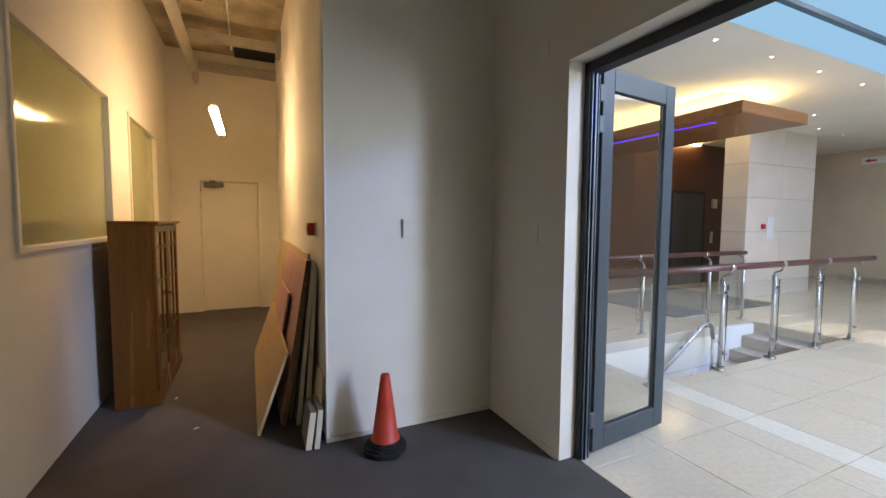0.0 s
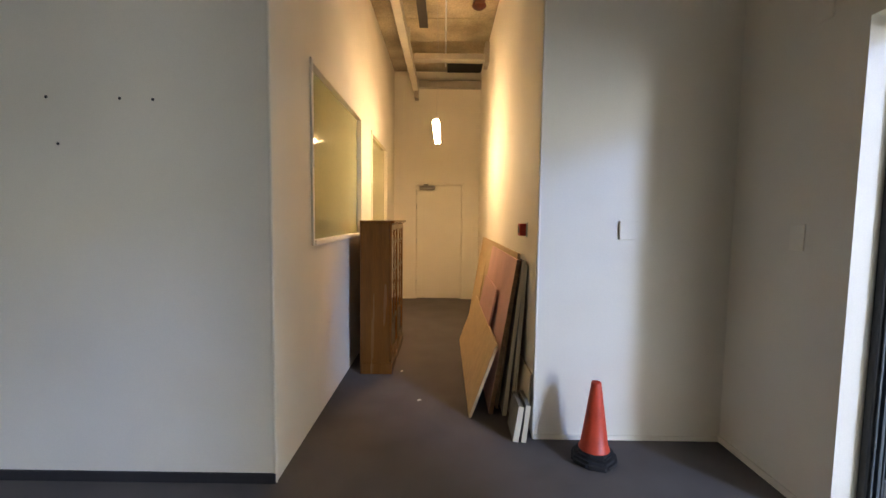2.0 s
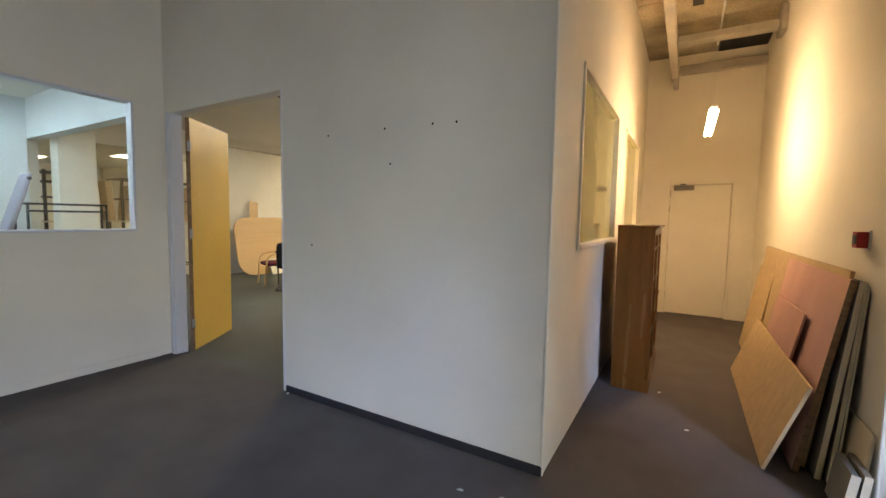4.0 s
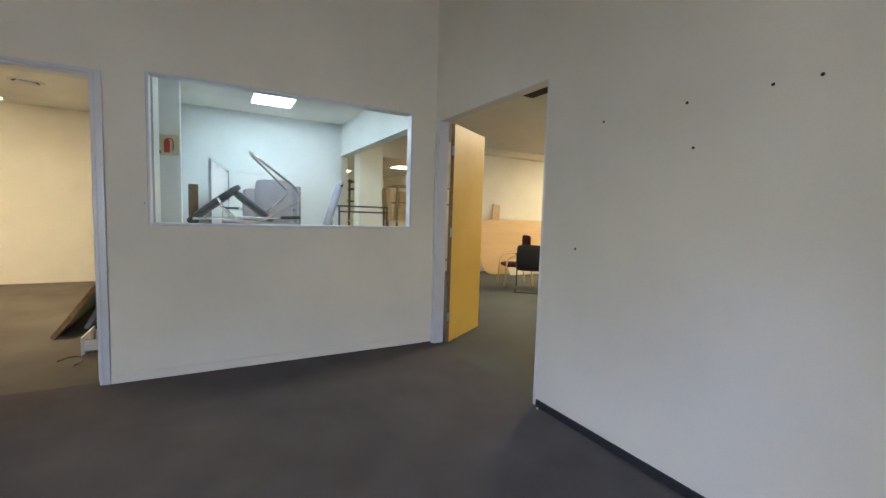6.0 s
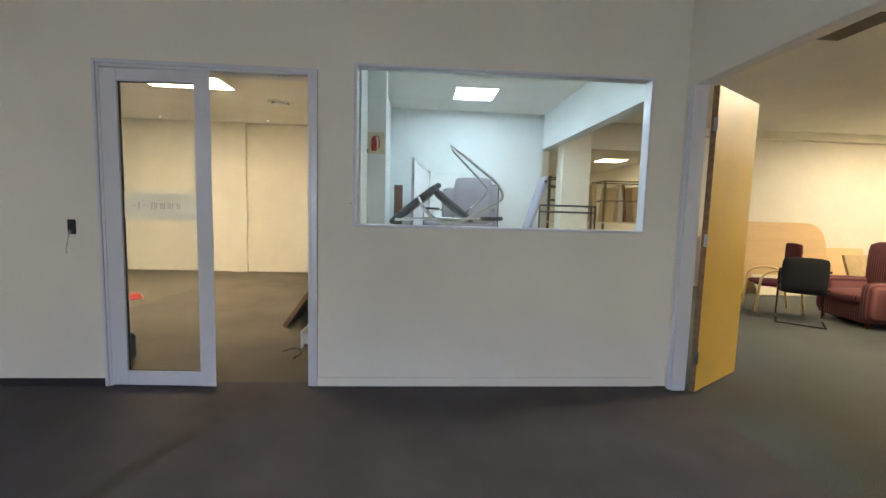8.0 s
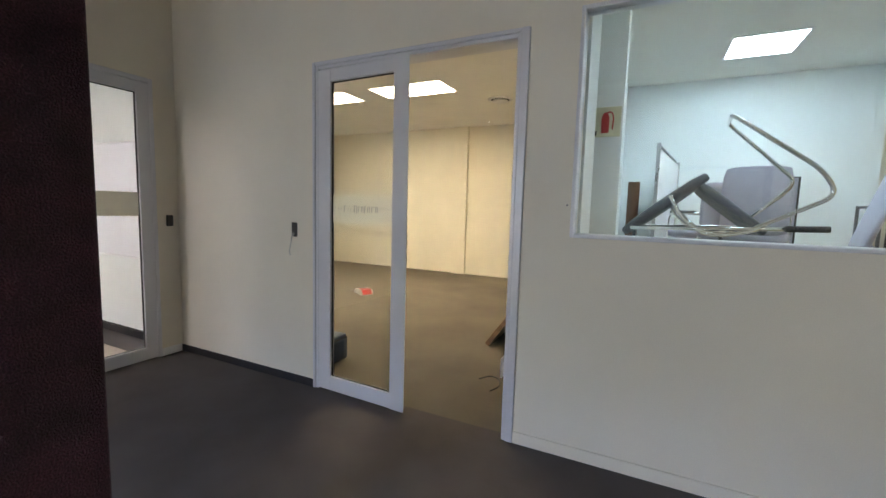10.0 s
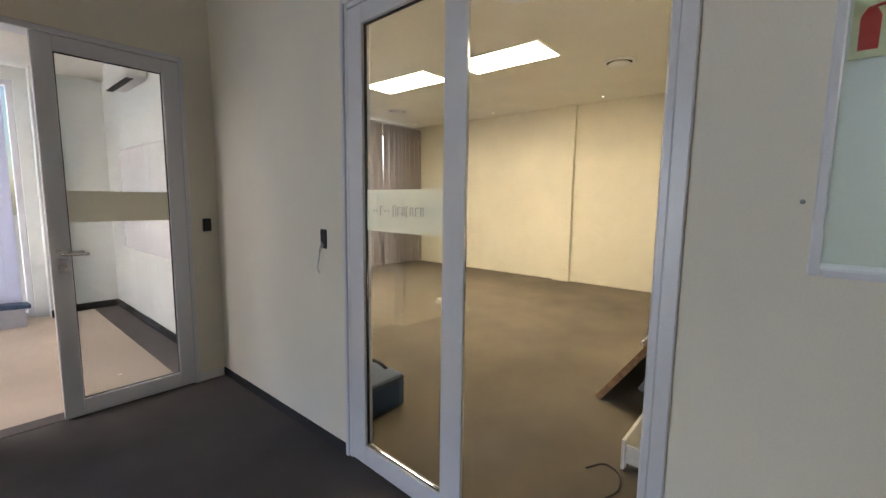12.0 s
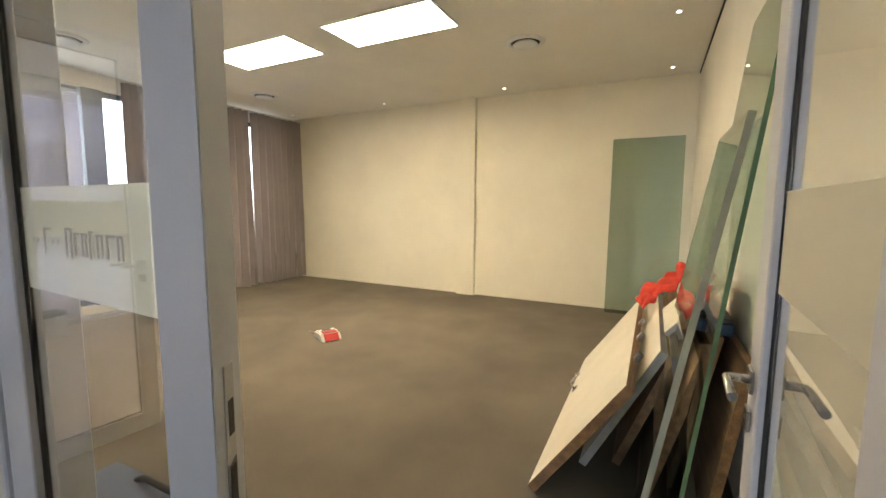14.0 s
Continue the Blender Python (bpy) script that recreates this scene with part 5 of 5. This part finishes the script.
glass_sheet("glass_sheet", -6.62, 0.80, -1.148, -0.835, 1.84, "thick glass sheet with pale edges leaning on a taller one", 0.028, M_GLASS_EDGE_PALE)
glass_sheet("glass_sheet", -6.60, 0.80, -1.00, -0.722, 2.42, "tall clear glass sheet with green edges leaning on the wall", 0.018)
gs = thing("glass_sheet", "green glass door, darkened for its reflection, leaning on the far wall", "glass sheet", pose(-10.72, -1.68, 0.003, 0, -5.0, 0), "loose glass sheets")
pane("pane", boxes(((0, 0, 0), (0.010, 0.86, 2.39))), M_GLASS_DARK, gs)
part("edge", boxes(((0, -0.003, 0), (0.010, 0, 2.39)), ((0, 0.86, 0), (0.010, 0.863, 2.39)), ((0, 0, 2.39), (0.010, 0.86, 2.393))), M_GLASS_EDGE, gs, "green polished edge")

rc = thing("red_cloth", "crumpled red cloth thrown over the stacked panels", "cloth", pose(-8.2, -1.04, 0.86, 40, 0, 12) @ Matrix.Scale(0.78, 4))
bm = bmesh.new()
bmesh.ops.create_grid(bm, x_segments=36, y_segments=20, size=0.5)
for v in bm.verts:
    q = Vector((v.co.x * 5, v.co.y * 7, 0.3))
    z = 0.055 * noise.noise(q) + 0.03 * noise.noise(q * 2.3) + 0.06 - 0.09 * abs(v.co.y * 2) ** 2
    u = v.co.x
    v.co = Vector((v.co.y * 0.30 + 0.05 * math.sin(u * 9) + 0.03 * noise.noise(q + Vector((3, 1, 2))), u * 0.56, z * 0.8 + 0.025 * math.sin(u * 17 + v.co.y * 6)))
for f in bm.faces:
    f.smooth = True
cl = part("cloth", bm, M_REDCLOTH, rc)
sol = cl.modifiers.new("thickness", 'SOLIDIFY')
sol.thickness = 0.012

cs = thing("dark_case", "dark blue equipment case on the stacked doors", "case", pose(-7.3, -0.82, 0.845, -6))
part("body", boxes(((-0.28, -0.11, 0), (0.28, 0.06, 0.06)), bevel=0.01, seg=2), M_BLUE, cs)
part("lid", boxes(((-0.27, -0.10, 0.062), (0.27, 0.05, 0.085)), bevel=0.008, seg=2), M_BLACK, cs)

dw = thing("loose_drawer", "loose off-white drawer on the carpet with a metal runner", "drawer", pose(-6.14, -1.22, 0.004))
part("front", boxes(((-0.24, -0.018, 0), (0.24, 0.0, 0.17)), bevel=0.002), M_PLASTIC, dw, "drawer front panel")
part("side", boxes(((0.21, 0, 0.02), (0.225, 0.44, 0.14)), bevel=0.001), M_PLASTIC, dw)
part("side", boxes(((-0.225, 0, 0.02), (-0.21, 0.44, 0.14)), bevel=0.001), M_PLASTIC, dw)
part("back", boxes(((-0.21, 0.425, 0.02), (0.21, 0.44, 0.14))), M_PLASTIC, dw)
part("bottom", boxes(((-0.21, 0, 0.02), (0.21, 0.425, 0.028))), M_PLASTIC, dw)
part("runner", boxes(((0.225, 0.01, 0.012), (0.237, 0.44, 0.04)), bevel=0.002), M_STEEL, dw, "metal drawer runner")
cb = thing("black_cable", "black cable lying in and beside the drawer", "cable", pose(-5.9, -1.24, 0.006))
part("cord", tube(fillet([(0.12, -0.14, 0.0), (0.0, -0.08, 0.0), (0.05, 0.02, 0.002), (0.2, 0.06, 0.002), (0.3, 0.02, 0.002)], 0.09, 6), 0.005, 6), M_BLACK, cb)
cb = thing("black_cable", "short black cable curled in the drawer", "cable", pose(-6.14, -1.05, 0.04))
part("cord", tube(fillet([(-0.15, 0.0, 0), (-0.05, 0.1, 0.0), (0.08, 0.14, 0.0), (0.18, 0.1, 0.0)], 0.09, 6), 0.006, 6), M_BLACK, cb)

al = thing("alarm_unit", "white and red alarm siren lying on the carpet", "alarm", pose(-8.05, -4.29, 0.002, 0, 0, 62))
part("housing", prism([(-0.16, 0), (0.16, 0), (0.09, 0.085), (-0.09, 0.085)], -0.11, 0.11, 'xz', 0.012), M_PLASTIC, al)
for x, m_ in ((0.125, M_RED), (-0.125, M_GREYCLOTH)):
    part("lens", boxes(((-0.045, -0.08, 0), (0.045, 0.08, 0.008)), bevel=0.004), m_, al, "red lens" if x > 0 else "dark lens").matrix_local = pose(x, 0, 0.045, 0, 50 if x > 0 else -50)
part("top_lens", boxes(((0.0, -0.08, 0.084), (0.085, 0.08, 0.092)), bevel=0.004), M_RED, al, "red lens")
part("top_lens", boxes(((-0.08, -0.05, 0.084), (-0.02, 0.05, 0.090)), bevel=0.003), M_GREYCLOTH, al, "dark sensor window")
part("cord", tube(fillet([(-0.16, 0.03, 0.01), (-0.24, 0.08, 0.006), (-0.27, -0.05, 0.006), (-0.36, -0.09, 0.006)], 0.06), 0.004, 6), M_WIRE, al)

fb = thing("blue_cushion_case", "flat navy blue padded case with a pale top", "case", pose(-5.63, -2.645, 0.002))
part("body", puff((0.0, -0.75, 0.0), (0.50, 0.0, 0.205), 0.015), M_BLUE, fb)
part("top", puff((0.01, -0.74, 0.20), (0.49, -0.01, 0.24), 0.012, 0.008), M_BLUETOP, fb, "pale blue grey padded top")
part("piping", tube(fillet([(0.0, 0.0, 0.205), (0.50, 0.0, 0.205), (0.50, -0.75, 0.205), (0.0, -0.75, 0.205)], 0.02, 4, True), 0.006, 6, True), M_BLACK, fb)
part("strap", tube(fillet([(0.05, -0.50, 0.238), (0.05, -0.44, 0.27), (0.05, -0.2, 0.27), (0.05, -0.14, 0.238)], 0.05), 0.014, 8), M_BLACK, fb, "black carrying strap")

# ---- meeting room ----
w5 = thing("window_5", "tall window behind a lowered venetian blind", "window")
w5["kind"] = "structure"
part("frame", boxes(((-4.18, -7.64, 0.0), (-4.12, -7.54, 2.75)), ((-2.56, -7.64, 0.0), (-2.5, -7.54, 2.75)), ((-4.12, -7.64, 0.0), (-2.56, -7.54, 0.06)), ((-4.12, -7.64, 2.69), (-2.56, -7.54, 2.75)), ((-3.37, -7.64, 0.06), (-3.31, -7.54, 2.69)), bevel=0.004), M_FRAME, w5)
pane("pane", boxes(((-4.12, -7.6, 0.06), (-3.37, -7.59, 2.69)), ((-3.31, -7.6, 0.06), (-2.56, -7.59, 2.69))), M_GLASS, w5)
blind("venetian_blind", -4.08, -2.58, -7.528, 0.10, 2.655, "lilac grey venetian blind lowered over the tall window", 82)
wbd = thing("whiteboard", "large white writing board on the meeting room wall", "whiteboard", pose(-4.983, -5.6, 1.42))
part("board", boxes(((0, -1.25, -0.57), (0.012, 1.25, 0.57)), bevel=0.002), M_BOARDWHITE, wbd)
part("frame", boxes(((0, -1.27, -0.59), (0.02, 1.27, -0.57)), ((0, -1.27, 0.57), (0.02, 1.27, 0.59)), ((0, -1.27, -0.57), (0.02, -1.25, 0.57)), ((0, 1.25, -0.57), (0.02, 1.27, 0.57)), bevel=0.003), M_WHITE, wbd)
ac = thing("air_conditioner", "white split air conditioner high on the wall", "air conditioner", pose(-4.983, -6.0, 2.72))
part("housing", puff((0, -0.42, -0.13), (0.20, 0.42, 0.13), 0.03), M_WHITE, ac)
part("louvre", boxes(((0.12, -0.39, -0.138), (0.18, 0.39, -0.126)), bevel=0.003), M_BLACK, ac, "dark outlet slot")
cr = thing("storage_crate", "clear plastic storage crate with a navy lid", "crate", pose(-3.83, -7.22, 0.002))
part("body", boxes(((-0.24, -0.16, 0), (0.24, 0.16, 0.012)), ((-0.24, -0.16, 0.012), (-0.232, 0.16, 0.2)), ((0.232, -0.16, 0.012), (0.24, 0.16, 0.2)), ((-0.232, -0.16, 0.012), (0.232, -0.152, 0.2)), ((-0.232, 0.152, 0.012), (0.232, 0.16, 0.2)), bevel=0.003), M_CRATE, cr)
part("lid", boxes(((-0.26, -0.18, 0.0), (0.26, 0.18, 0.05)), bevel=0.012, seg=2), M_BLUE, cr, "navy lid").matrix_local = pose(-0.02, 0, 0.203, 5, -4)
part("contents", puff((-0.2, -0.13, 0.013), (0.2, 0.13, 0.12), 0.04, 0.01), M_GREYCLOTH, cr)
t = thing("paper_scrap", "small white paper scrap on the beige carpet", "litter", pose(-4.42, -4.75, 0.001, 0, 0, 20), "litter on the carpet")
part("scrap", prism([(-0.02, -0.008), (0.018, -0.008), (0.022, 0.006), (-0.004, 0.01)], 0, 0.003, 'xy'), M_PLASTIC, t)

# ---- atrium ----
fixed("ground", boxes(((-150, -150, -3.6), (150, 150, -3.5))), M_STAIR, "paved ground far below the windows", "ground")
well = fixed("wall_stairwell", boxes(((3.35, 2.30, -3.0), (6.75, 2.36, -0.121)), ((3.35, 3.42, -3.0), (6.75, 3.48, -0.121)), ((3.29, 2.30, -3.0), (3.35, 3.48, -0.121)), ((3.29, 2.30, -3.1), (6.81, 3.48, -3.0))), M_WALL, "white plastered stairwell walls", "wall")
stair = thing("staircase", "stone staircase going down from the atrium floor", "staircase")
for k in range(13):
    x1 = 6.75 - k * 0.28
    if x1 - 0.28 < 3.36:
        break
    part("step", boxes(((x1 - 0.30, 2.40, -0.17 * (k + 1) - 0.16), (x1, 3.38, -0.17 * (k + 1))), bevel=0.006), M_STAIR, stair)
part("stringer", prism([(6.75, -0.02), (6.75, -0.5), (3.5, -2.5), (3.5, -1.85), (5.6, -0.45), (6.1, -0.02)], 3.385, 3.415, 'xz'), M_WHITE, stair, "white sloping stringer")
part("stringer", prism([(6.75, -0.02), (6.75, -0.5), (3.5, -2.5), (3.5, -1.95)], 2.365, 2.395, 'xz'), M_WHITE, stair, "white sloping stringer")
hr = thing("stair_handrail", "sloping stainless steel handrail on the stair", "handrail")
part("rail", tube(fillet([(3.7, 3.30, -1.05), (5.45, 3.30, 0.10), (5.62, 3.30, 0.10), (5.66, 3.30, -0.1)], 0.08, 6), 0.03, 12), M_STEEL, hr)
part("post", tube([(5.66, 3.30, -0.9), (5.66, 3.30, -0.08)], 0.02, 10), M_STEEL, hr)


def baluster(parent, x, y, n):
    b = part("post", tube([(x, y, 0.0), (x, y, 0.90)], 0.020, 12), M_STEEL, parent, "stainless steel post")
    part("base_flange", lathe([(0.055, 0.0), (0.055, 0.012), (0.03, 0.02)], 20, (x, y, 0.002)), M_STEEL, b)
    part("rail_bracket", tube(fillet([(x, y, 0.88), (x, y, 0.93), (x + n[0] * 0.07, y + n[1] * 0.07, 0.955), (x + n[0] * 0.07, y + n[1] * 0.07, 0.998)], 0.03), 0.01, 8), M_STEEL, b)
    for z in (0.16, 0.76):
        part("glass_clamp", boxes(((x - 0.02 + n[0] * 0.045, y - 0.02 + n[1] * 0.045, z), (x + 0.02 + n[0] * 0.045, y + 0.02 + n[1] * 0.045, z + 0.035)), bevel=0.004), M_STEEL, b)


def balustrade(name, posts, n, rail, label, top=1.0):
    t = thing(name, label, "balustrade")
    for x, y in posts:
        baluster(t, x, y, n)
    part("handrail", tube([(*p, top) for p in rail], 0.032, 14), M_RAILWOOD, t, "dark red timber handrail")
    for (xa, ya), (xb, yb) in zip(posts, posts[1:]):
        ox, oy = n[0] * 0.045, n[1] * 0.045
        if abs(xb - xa) > abs(yb - ya):
            pane("glass_panel", boxes(((xa + 0.006, ya + oy - 0.005, 0.10), (xb - 0.006, ya + oy + 0.005, 0.86))), M_GLASS, t)
        else:
            pane("glass_panel", boxes(((xa + ox - 0.005, min(ya, yb) + 0.03, 0.10), (xa + ox + 0.005, max(ya, yb) - 0.03, 0.86))), M_GLASS, t)
    for (xa, ya) in posts[1:-1]:
        part("rail_collar", tube([(xa - 0.03, ya + n[1] * 0.07, top), (xa + 0.03, ya + n[1] * 0.07, top)], 0.034, 14), M_STEEL, t)
    return t


balustrade("balustrade", [(3.22, 2.33), (4.2, 2.33), (5.08, 2.33), (5.98, 2.33), (6.8, 2.33)], (0, -1), [(2.3, 2.26), (7.1, 2.26)], "glass balustrade with steel posts and a timber rail", 1.025)
balustrade("balustrade", [(3.35, 3.56), (4.6, 3.56), (5.95, 3.56), (6.75, 3.56)], (0, 1), [(3.2, 3.63), (6.9, 3.63)], "glass balustrade behind the stairwell")

pier = thing("stone_pier", "limestone clad pier with horizontal joints", "pier")
pier["kind"] = "structure"
for z0, z1 in ((0.0, 0.62), (0.63, 1.28), (1.29, 1.94), (1.95, 2.60), (2.61, 3.3)):
    part("panel", boxes(((8.62, 4.60, z0), (9.795, 5.06, z1)), bevel=0.004), M_STONE, pier)
    part("panel", boxes(((9.802, 4.60, z0), (10.98, 5.06, z1)), bevel=0.004), M_STONE, pier)
part("core", boxes(((8.64, 4.62, 0), (10.96, 5.04, 3.3))), M_GROUT, pier)
fixed("wall_lobby", boxes(((5.5, 6.3, 0), (14.0, 6.4, 3.3))), M_LOBBYWOOD, "dark walnut panelled lift lobby wall", "wall")
ld = thing("lift_door", "dark grey steel lift door in a steel surround", "lift door", pose(9.36, 6.29, 0))
part("surround", boxes(((-0.62, -0.03, 0), (-0.55, 0.0, 2.2)), ((0.55, -0.03, 0), (0.62, 0.0, 2.2)), ((-0.55, -0.03, 2.12), (0.55, 0, 2.2)), bevel=0.004), M_DARKMETAL, ld)
for x in (-0.545, 0.005):
    part("panel", boxes(((x, -0.018, 0.01), (x + 0.54, 0, 2.115)), bevel=0.003), M_HINGE, ld)
ci = thing("lift_button_plate", "steel lift call plate", "lift button", pose(10.28, 6.298, 1.10))
part("plate", boxes(((-0.05, -0.012, -0.14), (0.05, 0, 0.14)), bevel=0.003), M_STEEL, ci)
ci = thing("lift_indicator", "small white indicator box on the lobby wall", "indicator", pose(10.30, 6.298, 1.92))
part("housing", boxes(((-0.08, -0.06, -0.11), (0.08, 0, 0.11)), bevel=0.008), M_PLASTIC, ci)
cn = thing("timber_canopy", "teak canopy slab with a violet light strip", "canopy", pose(0, 0, 0))
part("slab", boxes(((5.75, 3.12, 2.86), (7.3, 6.3, 3.02)), bevel=0.01), M_CANOPY, cn)
part("led_strip", boxes(((5.95, 3.6, 2.852), (6.0, 6.2, 2.861))), M_PURPLE, cn, "violet light strip")
part("cove_box", boxes(((6.16, 3.62, 3.02), (6.9, 6.2, 3.298)), bevel=0.006), M_CEIL, cn, "white plastered box above the canopy")
# unseen strip, added for the golden glow at the lobby wall's top
part("wall_wash_strip", boxes(((6.0, 6.20, 3.24), (9.6, 6.25, 3.29))), M_COVE, cn, "unseen warm strip added to wash the lobby wall")
part("cove_strip", boxes(((6.0, 3.4, 3.022), (7.1, 3.46, 3.05)), ((6.0, 3.5, 3.022), (6.06, 6.0, 3.05)), ((7.0, 3.5, 3.022), (7.06, 6.0, 3.05))), M_COVE, cn, "hidden warm cove light")
nt_ = thing("notice_sheet", "pale blue notice sheet on the stone pier", "notice", pose(9.42, 4.595, 1.37))
part("sheet", boxes(((-0.11, -0.005, -0.2), (0.11, 0, 0.2)), bevel=0.001), M_BOARDWHITE, nt_)
nt_ = thing("fire_call_point", "small red fire call point on the stone pier", "fire alarm", pose(9.15, 4.595, 1.39))
part("body", boxes(((-0.045, -0.04, -0.045), (0.045, 0, 0.045)), bevel=0.005), M_RED, nt_)
es = thing("exit_sign", "white sign with a red arrow on the far wall", "sign", pose(13.99, 4.79, 3.02))
part("plate", boxes(((-0.01, -0.30, -0.085), (0.0, 0.18, 0.085)), bevel=0.003), M_BOARDWHITE, es)
part("arrow", prism([(0.12, 0.0), (0.02, 0.055), (0.02, 0.022), (-0.10, 0.022), (-0.10, -0.022), (0.02, -0.022), (0.02, -0.055)], -0.014, -0.0102, 'yz'), M_RED, es, "red arrow")
fixed("baseboard_atrium", boxes(((13.98, -4.4, 0), (14.0, 5.3, 0.12))), M_STAIR, "tan skirting", "skirting")
mt = thing("entrance_mat", "dark grey mat on the atrium tiles", "mat", pose(0, 0, 0.001))
part("mat_body", boxes(((5.9, 4.0, 0), (8.6, 6.0, 0.01)), bevel=0.003), M_MAT, mt)
for x, y in ((4.35, 2.62), (5.35, 2.62), (6.37, 2.62), (7.45, 2.62), (8.8, 3.72), (10.1, 4.2), (11.3, 4.3), (2.9, 2.62)):
    spot(x, y, 3.3, M_SPOT_COOL, "spots of the atrium", 0.013)

# floor tiles, each a piece of its own
fl = thing("atrium_floor", "polished cream and pale porcelain floor tiles", "floor")
fl["kind"] = "structure"
TW = 0.6
meshes = {}


def tile_mesh(key, w, d, material):
    if key not in meshes:
        me = bpy.data.meshes.new("tile")
        bm = boxes(((0.002, 0.002, -0.012), (w - 0.002, d - 0.002, 0.0)), bevel=0.0015)
        bm.to_mesh(me)
        bm.free()
        me.materials.append(material)
        meshes[key] = me
    return meshes[key]


def lay(x0, x1, y0, y1, material, key):
    far = bmesh.new()
    x = x0
    while x < x1 - 0.01:
        w = min(TW, x1 - x)
        y = y0
        while y < y1 - 0.01:
            d = min(TW, y1 - y)
            if x < 6.5 and -1.5 < y < 3.6:
                ob = new("tile", tile_mesh((key, round(w, 2), round(d, 2)), w, d, material))
                ob.location, ob.parent = (x, y, 0), fl
            else:
                add_box(far, (x + 0.002, y + 0.002, -0.012), (x + w - 0.002, y + d - 0.002, 0.0))
            y += TW
        x += TW
    tagged(part("tile_field", far, material, fl), kind="stuff")


lay(1.82, 3.26, -4.4, 8.8, M_TILE, "a")
lay(3.26, 3.5, -4.4, 2.36, M_TILE_PALE, "s")
lay(3.5, 13.98, -4.4, 2.36, M_TILE, "b")
lay(3.26, 13.98, 3.42, 8.8, M_TILE, "c")
lay(6.75, 13.98, 2.36, 3.42, M_TILE, "d")
